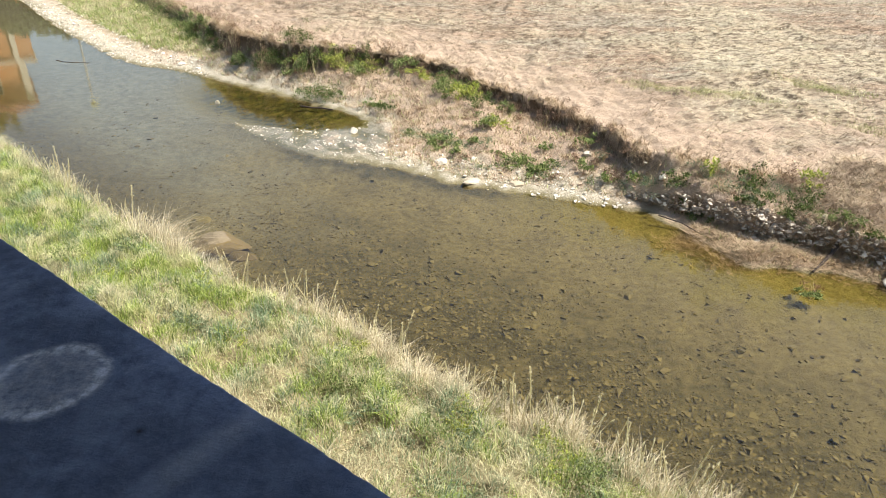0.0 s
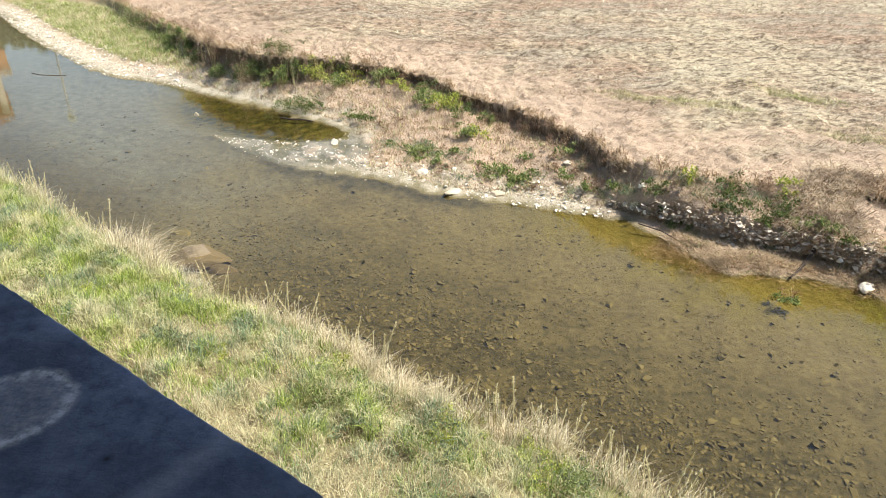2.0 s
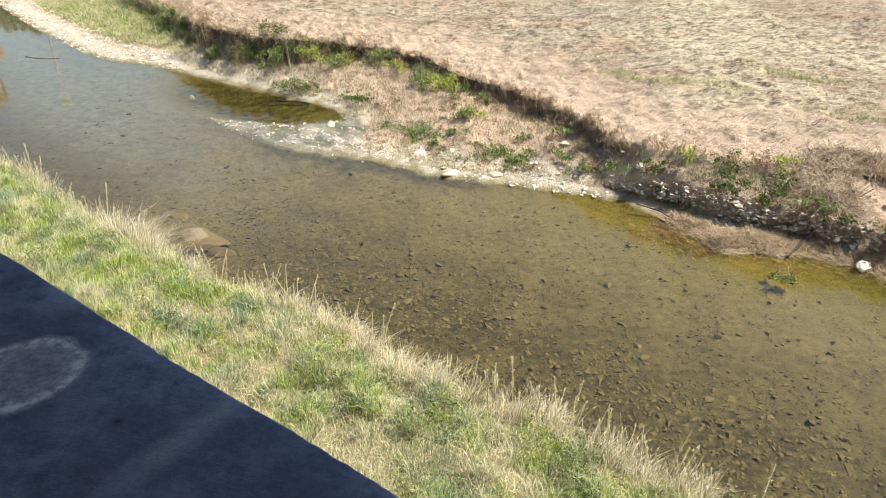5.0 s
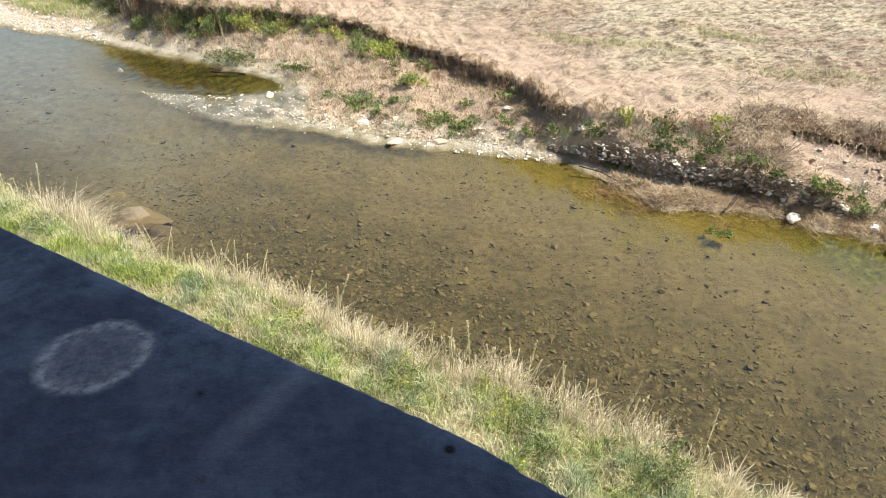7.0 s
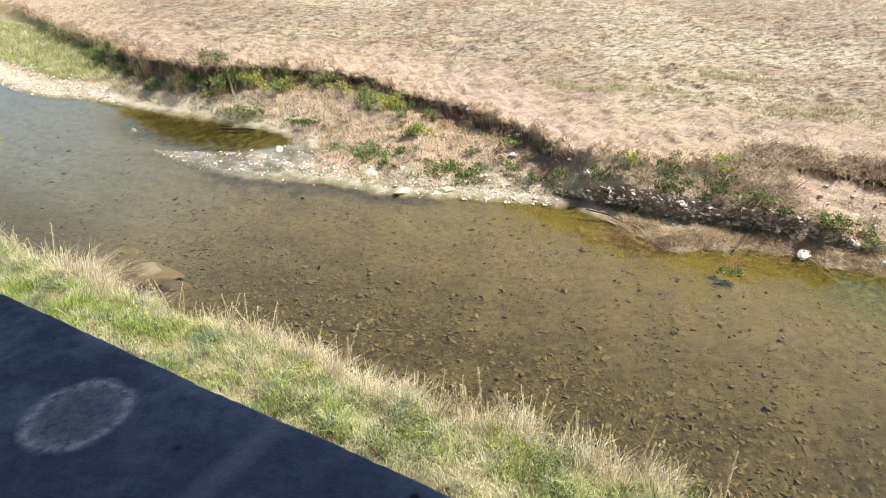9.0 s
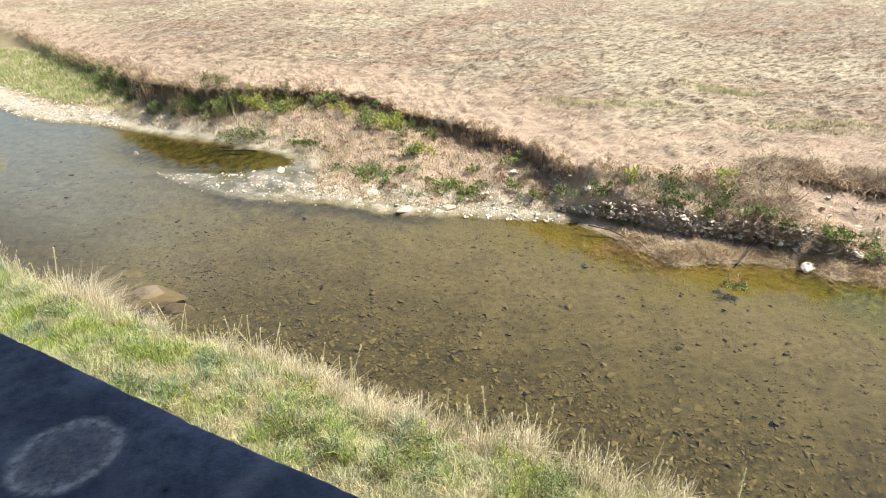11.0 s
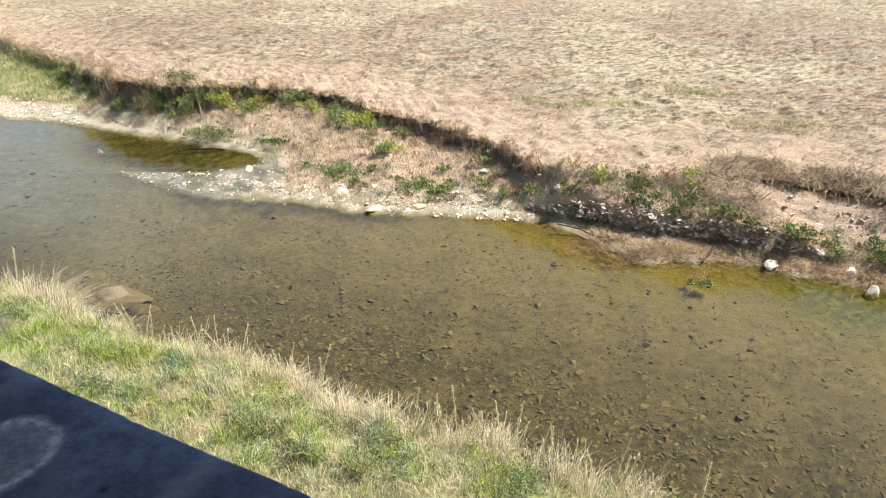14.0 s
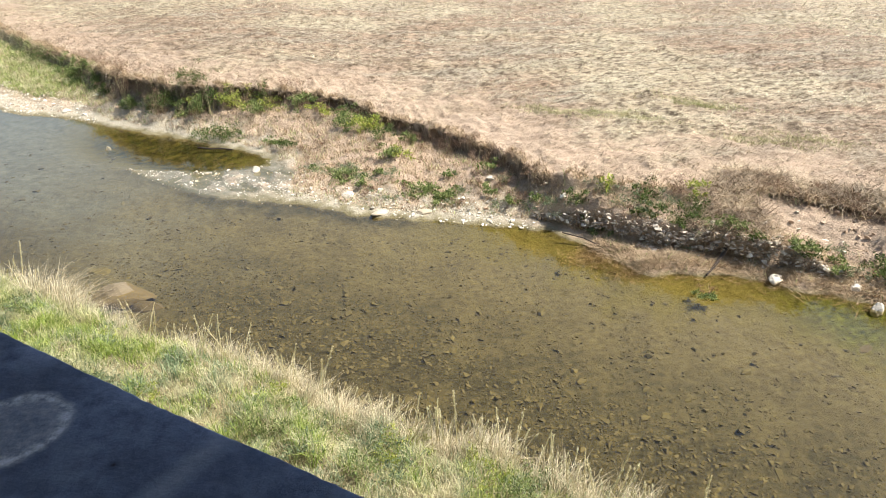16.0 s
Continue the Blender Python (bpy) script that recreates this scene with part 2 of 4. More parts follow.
SHORE_NEAR = [(-200, 80), (-90, 60), (-50, 48), (-33, 42), (-26, 36), (-20, 28), (-14.6, 20.0), (-11.4, 16.7), (-9.8, 15.2), (-8.5, 14.1),
              (-6.9, 12.5), (-6.0, 11.75), (-5.1, 11.1), (-4.2, 10.5), (-3.3, 9.75), (-2.5, 9.35), (-1.6, 8.75), (-1.0, 8.25), (-0.5, 7.7), (0.12, 7.15),
              (0.8, 6.7), (1.5, 6.3), (2.1, 5.8), (2.7, 5.35), (3.3, 4.9), (5, 3.5), (9, 0.2), (20, -9), (60, -42), (160, -124)]
FAR_CLOSE = [(600, -115), (600, 600), (-200, 600)]
NEAR_CLOSE = [(160, -600), (-600, -600), (-600, 80)]


def line_distance(x, y, line):
    """The distance from points to a line of straight pieces."""
    best = np.full(x.shape, 1e9)
    for (ax, ay), (bx, by) in zip(line, line[1:]):
        dx, dy = bx - ax, by - ay
        s = np.clip(((x - ax) * dx + (y - ay) * dy) / (dx * dx + dy * dy), 0, 1)
        best = np.minimum(best, np.hypot(x - ax - s * dx, y - ay - s * dy))
    return best


def inside(x, y, ring):
    hit = np.zeros(x.shape, bool)
    for (ax, ay), (bx, by) in zip(ring, ring[1:] + ring[:1]):
        if ay != by:
            hit ^= ((ay > y) != (by > y)) & (x < (bx - ax) * (y - ay) / (by - ay) + ax)
    return hit


def wave(x, y, size, seed):
    """Smooth noise from sines, about -1 to 1, with bumps of about that size."""
    rng = np.random.RandomState(seed)
    total = np.zeros_like(x)
    for _ in range(9):
        a, p = rng.uniform(0, 2 * np.pi, 2)
        k = 2 * np.pi / size * rng.uniform(0.55, 1.6)
        total += np.sin(k * (x * np.cos(a) + y * np.sin(a)) + p)
    return total / 4.2


def step(a, b, x):
    s = np.clip((x - a) / (b - a), 0, 1)
    return s * s * (3 - 2 * s)


def terrain(x, y):
    """Height of the ground and what covers it, for arrays of places."""
    x, y = np.asarray(x, float), np.asarray(y, float)
    jx, jy = x + 0.10 * wave(x, y, 0.9, 1), y + 0.10 * wave(x, y, 0.8, 2)
    far = inside(jx, jy, SHORE_FAR + FAR_CLOSE)
    field = inside(jx, jy, LIP + FAR_CLOSE)
    near = inside(jx, jy, SHORE_NEAR + NEAR_CLOSE)
    ds, dl, dn = line_distance(jx, jy, SHORE_FAR), line_distance(jx, jy, LIP), line_distance(jx, jy, SHORE_NEAR)
    rough = 0.035 * wave(x, y, 0.5, 3) + 0.05 * wave(x, y, 1.7, 4)
    # bed of the river
    depth = 0.30 * (1 - np.exp(-np.minimum(ds * 0.8, dn * 3.0) / 0.7))
    pu, pv = 0.71 * (x + 5.0) - 0.71 * (y - 21.4), 0.71 * (x + 5.0) + 0.71 * (y - 21.4)
    pool = np.exp(-(((pu + 0.6) / 3.8) ** 4 + ((pv + 0.2) / 1.55) ** 4))
    z = -0.03 - depth - 0.05 * pool + 0.4 * rough * np.minimum(1, depth * 8)
    # beach, slope and cut bank on the far side
    drop = np.interp(x, [-30, -9, -7, -4.5, -3, -1, 1.0, 2.0, 4.2, 5.0, 8.0, 9.5, 14], [0.4, 0.6, 0.80, 0.72, 0.5, 0.35, 0.3, 0.42, 0.36, 0.18, 0.06, 0.06, 0.2])
    wide = np.interp(x, [-9, -7, -3, -1, 1.0, 2.0, 4.2, 5.0, 14], [0.3, 0.18, 0.18, 0.25, 0.16, 0.08, 0.08, 0.2, 0.3])
    f = ds / (ds + dl + 1e-6)
    spit = np.exp(-(((x + 3.6) / 2.5) ** 4 + ((y - 18.2) / 1.6) ** 4))
    crest = np.interp(x, [-14, -11, -8, -3, 0, 2], [1.05, 1.15, 1.36, 1.32, 1.15, 1.02])
    mound = (crest - 0.12 - drop) * step(0.06, 1.0, f)
    # a low undercut step downstream
    ledge = step(3.4, 4.6, x)
    above, dk = inside(jx, jy, LEDGE + FAR_CLOSE), line_distance(jx, jy, LEDGE)
    rise = 0.52 * step(4.0, 5.6, x) * step(9.6, 8.2, x)
    over = rise * step(0.0, 0.07, dk) + (crest - 0.14 - drop - rise) * step(-0.05, 1.0, dk / (dk + dl + 1e-6))
    over = over + 0.03 * np.sin(dk * 26 + 2.0 * wave(x, y, 0.9, 12)) * step(7.6, 8.4, x) * step(11, 10, x) * step(0.1, 0.3, dk)
    mound = mound * (1 - ledge) + ledge * np.where(above, over, 0)
    slope = -0.012 * spit + 0.05 * step(3.8, 4.8, x) * step(0.0, 0.35, ds) + 0.05 * step(0, 0.3, ds) * (1 - 0.75 * spit) + 0.05 * step(0.1, 0.9, ds) * (1 - spit) + mound * (1 - spit) + rough * (0.9 - 0.2 * spit) * step(0.05, 0.8, ds)
    zf = slope + (drop + 0.02) * step(1.0, 0.06, (dl + 0.05 * wave(x, y, 0.4, 8)) / wide)
    z = np.where(far & ~field, zf, z)
    top = crest + 0.42 * (1 - np.exp(-dl / 2.5)) + 0.012 * np.minimum(dl, 40) + rough * 0.9 + 0.02 * wave(x, y, 0.25, 10)
    # heaps of mown straw in rows, and clods along the margin
    fu, fv = 0.8 * x - 0.6 * y, 0.6 * x + 0.8 * y
    heap = np.maximum(0, wave(0.42 * fu, fv, 0.42, 61)) * np.maximum(0, 0.55 + 0.8 * wave(0.3 * fu, fv, 1.6, 62))
    clod = np.maximum(0, wave(x, y, 0.34, 63)) * step(3.2, 0.6, dl)
    top = top + 0.10 * heap + 0.10 * clod
    z = np.where(field, top, z)
    # near bank
    zn = 0.46 * (1 - np.exp(-dn / 0.22)) + 0.13 * np.minimum(dn, 6) + (0.8 * rough + 0.10 * wave(x, y, 0.7, 19)) * step(0, 0.5, dn) - 0.02
    z = np.where(near, zn, z)
    wet = ~(far | near)
    cover = {
        "bed": np.where(near, 0.0, step(0.085, 0.005, z + 0.02 * wave(x, y, 0.35, 48))),
        "straw": np.where(field, step(0.6, 4.2, dl + 1.0 * wave(x, y, 1.6, 5)), 0.0),
        "gravel": np.where(far & ~field, np.clip(step(1.5, 0.5, ds + 0.35 * wave(x, y, 0.9, 6)) * step(5.2, 3.0, x) * (1 - 0.5 * spit), 0, 1), 0.0),
        "turf": np.where(near, 0.85, 0.0) + np.where(far & ~field & (x < -8), 0.8 * step(0.9, 1.6, ds), 0.0),
        "weed": np.where(wet, np.clip(step(7.4, 8.6, x) * step(2.3, 0.8, ds + 0.3 * wave(x, y, 0.6, 68)) + 1.2 * pool * (0.8 + 0.5 * wave(x, y, 0.5, 49)), 0, 1), 0.0),
        "dark_bed": np.where(wet, np.maximum(step(6.4, 1.0, dn + 0.9 * wave(x, y, 1.8, 44)) * step(-6, -2, x), 0.8 * step(5.0, 1.2, dn + 0.9 * wave(x, y, 2.4, 45)) * step(-3.5, -8, x) + 0.9 * step(0.55, 0.15, ds + 0.12 * wave(x, y, 0.5, 65)) * step(-5.2, -3.8, x) * step(1.9, 1.0, x)), 0.0),
        # where the painted shade lies: the face right under the lip
        "lip_shade": np.where(far & ~field, 0.9 * step(1.5, 0.5, dl / wide) * step(-12, -8, x + 2 * wave(x, y, 1.5, 64)) * (1 - step(4.3, 5.0, x) * step(9.0, 8.4, x)), 0.0),
        "pool": np.clip(2 * pool, 0, 1),
        # upstream water painted with the sky's grey, and the grey spit
        "sky_spit_grey": np.where(wet, 0.85 * step(-1.5, -8.5, x + 0.25 * (y - 14) + 0.8 * wave(x, y, 2.2, 69)) * (1 - pool) * step(0.8, 3.6, dn), 0.7 * spit),
        "algae": np.where(wet, np.clip(step(1.7 + 0.8 * step(6.5, 8.5, x), 0.5, ds + 0.3 * wave(x, y, 1.1, 7)) * step(0.5, 3.5, x) * 0.8 + 1.3 * pool, 0, 1), 0.12 * spit),
    }
    return z, cover


def overhang(x, y):
    """How far the ground is pushed sideways: the turf juts out over the lip and over the ledge, the soil below is washed out."""
    def side(px, py, edge):
        jx, jy = px + 0.10 * wave(px, py, 0.9, 1), py + 0.10 * wave(px, py, 0.8, 2)
        return np.where(inside(jx, jy, edge + FAR_CLOSE), 1, -1) * line_distance(jx, jy, edge)
    dx, dy = np.zeros_like(x), np.zeros_like(x)
    for edge, jut, wash, lo, hi, depth in ((LIP, 0.13, 0.24, -26, 12, 0.12), (LEDGE, 0.07, 0.26, 4.2, 9.8, 0.05)):
        d = side(x, y, edge)
        gx, gy = (side(x + 0.04, y, edge) - d) / 0.04, (side(x, y + 0.04, edge) - d) / 0.04
        size = np.maximum(1e-3, np.hypot(gx, gy))
        uneven = np.clip(0.75 + 0.6 * wave(x, y, 0.55, 66) + 0.4 * wave(x, y, 0.22, 67), 0.05, 1.6)
        near = (np.abs(d) < 0.6) & (x > lo) & (x < hi)
        if edge is LIP:
            uneven = uneven * step(-13, -9, x) * (1 - 0.92 * step(4.3, 5.0, x) * step(9.0, 8.4, x))
        push = near * uneven * (wash * np.exp(-((d + depth) / 0.10) ** 2) - jut * np.exp(-((d - 0.07) / 0.09) ** 2))
        dx += push * gx / size
        dy += push * gy / size
    return dx, dy


def spread(a, b, n, power=1.0):
    return a + (b - a) * np.linspace(0, 1, n) ** power


def set_mesh(name, verts, faces, material, smooth=True):
    """A mesh from arrays; faces: an array of one face size."""
    me = bpy.data.meshes.new(name)
    faces = np.asarray(faces, np.int32)
    size = faces.shape[1]
    me.vertices.add(len(verts))
    me.vertices.foreach_set("co", np.asarray(verts, np.float32).ravel())
    me.loops.add(faces.size)
    me.loops.foreach_set("vertex_index", faces.ravel())
    me.polygons.add(len(faces))
    me.polygons.foreach_set("loop_start", np.arange(0, faces.size, size, dtype=np.int32))
    me.polygons.foreach_set("use_smooth", np.full(len(faces), smooth))
    me.update(calc_edges=True)
    me.validate()
    me.materials.append(material)
    return me


def build_ground():
    # along the river (u) and across it (v), finest where the camera looks
    u = np.r_[-spread(40, 700, 40, 2.5)[::-1], np.linspace(-40, -20, 120)[1:], np.linspace(-20, 12, 350)[1:],
              np.linspace(12, 20, 40)[1:], spread(20, 700, 36, 2.5)[1:]]
    v = np.r_[-spread(4, 700, 24, 2.5)[::-1], np.linspace(-4, 2, 14)[1:], np.linspace(2, 19.5, 290)[1:],
              np.linspace(19.5, 30, 70)[1:], spread(30, 800, 40, 2.5)[1:]]
    uu, vv = np.meshgrid(u, v, indexing="ij")
    x, y = 0.78 * uu + 0.6258 * vv, -0.6258 * uu + 0.78 * vv
    z, cover = terrain(x.ravel(), y.ravel())
    dx, dy = overhang(x.ravel(), y.ravel())
    x, y = x.ravel() + dx, y.ravel() + dy
    nu, nv = len(u), len(v)
    idx = np.arange(nu * nv).reshape(nu, nv)
    faces = np.stack([idx[:-1, :-1], idx[1:, :-1], idx[1:, 1:], idx[:-1, 1:]], -1).reshape(-1, 4)
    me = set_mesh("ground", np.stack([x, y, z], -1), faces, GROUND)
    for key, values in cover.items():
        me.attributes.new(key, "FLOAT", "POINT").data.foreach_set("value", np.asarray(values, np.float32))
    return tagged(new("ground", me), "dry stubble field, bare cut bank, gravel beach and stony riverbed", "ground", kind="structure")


def build_water():
    a, b = Vector((0.78, -0.6258, 0)), Vector((0.6258, 0.78, 0))
    bm = bmesh.new()
    corners = [bm.verts.new(a * s + b * t) for s, t in ((-160, 0), (160, 0), (160, 22), (-160, 60))]
    bm.faces.new(corners)
    me = bpy.data.meshes.new("water")
    bm.to_mesh(me)
    me.materials.append(WATER)
    return tagged(new("water", me), "shallow clear olive-brown river water", "water", kind="structure")


build_ground()
build_water()


# ---- grass and straw ----
def blades(name, x, y, length, width, lean, heading, material, lift=0.0, droop=0.35, fall=0.0, shift=(0.0, 0.0)):
    """Many blades as one mesh. lean: 0 upright, 1 lying; heading: the way they lean, in radians."""
    n = len(x)
    z, _ = terrain(x, y)
    base = np.stack([x + shift[0], y + shift[1], z + lift - 0.01], -1)
    out = np.stack([np.cos(heading), np.sin(heading), np.zeros(n)], -1)
    turn = heading + np.random.uniform(-1.4, 1.4, n)
    side = np.stack([-np.sin(turn), np.cos(turn), np.random.uniform(-0.3, 0.3, n)], -1) * (width / 2)[:, None]
    up = np.array([0, 0, 1.0])
    rise, run = np.sqrt(np.maximum(0.02, 1 - lean ** 2)), lean
    mid = base + (out * (run * 0.55)[:, None] + up * (rise * 0.6)[:, None]) * length[:, None]
    tip = base + (out * (run * 1.05 + droop * 0.4)[:, None] + up * (rise * (1.0 - droop * 0.4))[:, None]) * length[:, None]
    mid[:, 2] -= fall * 0.25 * length
    tip[:, 2] -= fall * length
    verts = np.stack([base - side, base + side, mid + side * 0.8, mid - side * 0.8, tip], 1).reshape(-1, 3)
    k = np.arange(n)[:, None] * 5
    faces = np.concatenate([k + [0, 1, 2], k + [0, 2, 3], k + [3, 2, 4]])
    return new(name, set_mesh(name, verts, faces, material, False))


def scatter(n, ulo, uhi, vlo, vhi, seed):
    rng = np.random.RandomState(seed)
    u, v = rng.uniform(ulo, uhi, n), rng.uniform(vlo, vhi, n)
    return 0.78 * u + 0.6258 * v, -0.6258 * u + 0.78 * v, rng


LUSH = blade_material("lush_blades", (0.10, 0.15, 0.022), (0.48, 0.58, 0.12), (0.66, 0.62, 0.34), 0.05, 0.4)
GREEN = blade_material("green_blades", (0.11, 0.155, 0.035), (0.45, 0.55, 0.15), (0.70, 0.64, 0.40), 0.06, 0.4)
BLUE_GREEN = blade_material("blue_green_blades", (0.09, 0.145, 0.07), (0.36, 0.45, 0.26), (0.60, 0.55, 0.34), 0.14, 0.35)
DRY = blade_material("dry_blades", (0.42, 0.34, 0.20), (0.85, 0.76, 0.55), sheen=0.35)
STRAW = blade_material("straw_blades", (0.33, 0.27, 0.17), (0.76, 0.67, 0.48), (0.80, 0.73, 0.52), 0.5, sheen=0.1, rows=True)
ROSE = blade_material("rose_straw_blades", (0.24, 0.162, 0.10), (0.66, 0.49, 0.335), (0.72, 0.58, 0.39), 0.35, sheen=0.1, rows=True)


def near_grass():
    x, y, rng = scatter(560000, -22, 9, 1.5, 9.5, 11)
    keep = inside(x, y, SHORE_NEAR + NEAR_CLOSE)
    dn = line_distance(x, y, SHORE_NEAR)
    keep &= (dn > 0.02) & (dn < 4.8)
    clump = wave(x, y, 0.45, 24)
    keep &= rng.uniform(0, 1, len(x)) < 0.55 + 0.4 * clump
    x, y, dn, clump = x[keep], y[keep], dn[keep], clump[keep]
    n = len(x)
    edge = step(1.1, 0.15, dn + 0.35 * wave(x, y, 0.9, 21))
    pick = rng.uniform(0, 1, n)
    dry = pick < 0.15 - 0.13 * step(-2, -5, x) + 0.36 * edge * step(-6, -2, x) + 0.25 * wave(x, y, 0.8, 22) + 0.14 * step(1.2, 3.0, dn)
    blue = ~dry & (wave(x, y, 1.1, 25) + rng.normal(0, 0.25, n) > 0.12 - 0.42 * step(-4, -1, x))
    tall = 0.10 + 0.09 * step(-0.2, 0.5, wave(x, y, 0.8, 23)) + 0.06 * clump.clip(0, 1) + 0.09 * edge + 0.06 * step(-3, -6, x)
    length = tall * rng.uniform(0.6, 1.5, n)
    lean = np.clip(rng.beta(2, 2.2, n), 0.05, 0.97)
    heading = rng.uniform(0, 2 * np.pi, n)
    for name, sel, mat, w, label in (("green_grass", ~dry & ~blue & (x > -3), GREEN, 0.008, "fresh green grass on the near riverbank"),
                                     ("lush_grass", ~dry & ~blue & (x <= -3), LUSH, 0.009, "lush yellow-green grass on the near riverbank upstream"),
                                     ("blue_green_grass", blue, BLUE_GREEN, 0.007, "blue-green grass patches on the near riverbank"),
                                     ("dry_grass", dry, DRY, 0.006, "straw-coloured dry grass along the near water edge")):
        ob = blades(name, x[sel], y[sel], length[sel], np.full(sel.sum(), w), lean[sel], heading[sel], mat)
        tagged(ob, label, "grass", kind="stuff")
    # tall tufts that lean over the water
    rng = np.random.RandomState(17)
    tx = np.concatenate([rng.uniform(-12, 4.5, 100), rng.normal(-1.0, 0.8, 36), rng.normal(-5.2, 0.45, 20), rng.uniform(-1, 3.5, 30), rng.normal(-8.6, 0.7, 16)])
    ty = np.interp(tx, [p[0] for p in SHORE_NEAR], [p[1] for p in SHORE_NEAR])
    off = rng.uniform(0.02, 0.4, len(tx))
    tx, ty = tx - 0.62 * off, ty - 0.78 * off
    per = 60
    x = np.repeat(tx, per) + rng.normal(0, 0.06, len(tx) * per)
    y = np.repeat(ty, per) + rng.normal(0, 0.06, len(tx) * per)
    n = len(x)
    length = np.repeat(rng.uniform(0.20, 0.62, len(tx)) * np.where(np.abs(tx + 5.1) < 0.8, 1.75, 1.0), per) * rng.uniform(0.35, 1.2, n)
    heading = math.atan2(0.78, 0.62) + np.repeat(rng.normal(0, 0.8, len(tx)), per) + rng.normal(0, 0.7, n)
    ob = blades("tall_grass", x, y, length, rng.uniform(0.004, 0.007, n), np.clip(rng.beta(2, 2.6, n), 0.05, 0.9), heading, DRY, 0, 0.5, rng.uniform(0, 0.25, n))
    tagged(ob, "tall dry grass tufts leaning over the water", "grass", kind="stuff")
    # lush green tussocks, most of them upstream
    for name, mat, seed, count in (("green_tussocks", LUSH, 27, 130), ("blue_green_tussocks", BLUE_GREEN, 28, 130)):
        rng = np.random.RandomState(seed)
        tx = np.concatenate([rng.uniform(-12, 4, count), rng.uniform(-10, -3, count // 2)])
        ty = np.interp(tx, [p[0] for p in SHORE_NEAR], [p[1] for p in SHORE_NEAR])
        off = rng.uniform(0.15, 2.2, len(tx))
        tx, ty = tx - 0.62 * off, ty - 0.78 * off
        per = 90
        n = len(tx) * per
        x, y = np.repeat(tx, per) + rng.normal(0, 0.10, n), np.repeat(ty, per) + rng.normal(0, 0.10, n)
        length = np.repeat(rng.uniform(0.15, 0.36, len(tx)), per) * rng.uniform(0.5, 1.15, n)
        ob = blades(name, x, y, length, rng.uniform(0.006, 0.011, n), np.clip(rng.beta(2, 2.4, n), 0.05, 0.9), rng.uniform(0, 6.28, n), mat, 0, 0.6)
        tagged(ob, "lush green grass tussocks on the near bank", "grass", kind="stuff")


def field_straw():
    x, y, rng = scatter(1250000, -48, 26, 11, 42, 12)
    keep = inside(x, y, LIP + FAR_CLOSE)
    dl = line_distance(x, y, LIP)
    keep &= rng.uniform(0, 1, len(x)) < 0.22 + 0.75 * np.exp(-dl / 5)
    keep &= rng.uniform(0, 1, len(x)) > 0.93 * np.exp(-((x - 3.9) / 1.7) ** 2) * step(1.9, 0.7, dl)
    keep &= rng.uniform(0, 1, len(x)) < 0.50 + 0.55 * wave(0.42 * (0.8 * x - 0.6 * y), 0.6 * x + 0.8 * y, 0.42, 61) + 0.30 * wave(0.78 * x - 0.62 * y, 4 * (0.62 * x + 0.78 * y), 5.0, 46)
    x, y, dl = x[keep], y[keep], dl[keep]
    n = len(x)
    length = rng.uniform(0.05, 0.15, n) * (1 + 0.8 * np.exp(-dl / 1.2)) * (1 + dl / 50)
    width = rng.uniform(0.007, 0.016, n) * (1 + dl / 20)
    heading = np.where(rng.uniform(0, 1, n) < 0.5, RIVER_TURN + rng.normal(0, 0.5, n), rng.uniform(0, 2 * np.pi, n))
    lean = np.clip(rng.normal(0.87, 0.12, n), 0.2, 0.995)
    rose = rng.uniform(0, 1, n) < step(5.5, 1.0, dl + 1.6 * wave(x, y, 3.0, 47))
    for name, sel, mat, label in (("straw", ~rose, STRAW, "pale mown straw lying on the field"),
                                  ("brown_straw", rose, ROSE, "brownish dry straw along the field margin")):
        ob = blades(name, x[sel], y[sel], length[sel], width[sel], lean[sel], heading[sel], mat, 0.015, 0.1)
        tagged(ob, label, "straw", kind="stuff")
    # the rest of the field, farther off
    x, y, rng = scatter(120000, -95, 40, 17, 85, 19)
    u, v = 0.78 * x - 0.6258 * y, 0.6258 * x + 0.78 * y
    dl = line_distance(x, y, LIP)
    keep = inside(x, y, LIP + FAR_CLOSE) & ((u < -48) | (v > 42)) & (rng.uniform(0, 1, len(x)) < np.exp(-dl / 30))
    x, y = x[keep], y[keep]
    n = len(x)
    ob = blades("far_straw", x, y, rng.uniform(0.15, 0.45, n), rng.uniform(0.02, 0.05, n), np.clip(rng.normal(0.86, 0.14, n), 0.2, 0.99),
                rng.uniform(0, 6.28, n), STRAW, 0.015, 0.1)
    tagged(ob, "pale mown straw on the distant field", "straw", kind="stuff")
    # low green regrowth in a few patches
    rng = np.random.RandomState(18)
    spots = GREEN_SPOTS
    per = 700
    x = np.concatenate([p[0] + rng.normal(0, 0.5, per) for p in spots])
    y = np.concatenate([p[1] - 0.75 * (x[i * per:(i + 1) * per] - p[0]) + rng.normal(0, 0.22, per) for i, p in enumerate(spots)])
    n = len(x)
    ob = blades("field_green", x, y, rng.uniform(0.05, 0.14, n), rng.uniform(0.008, 0.014, n), rng.uniform(0.2, 0.9, n), rng.uniform(0, 6.28, n), OLIVE, 0.01, 0.2)
    tagged(ob, "low green regrowth in the mown field", "grass", kind="stuff")


OLIVE = blade_material("olive_blades", (0.16, 0.17, 0.06), (0.42, 0.42, 0.17), (0.60, 0.54, 0.32), 0.2, 0.2)
GREEN_SPOTS = [(6.45, 18.1), (7.35, 17.9), (7.7, 17.55), (10.1, 18.6), (10.5, 18.0), (5.8, 18.75), (10.3, 15.0), (11.5, 14.9)]


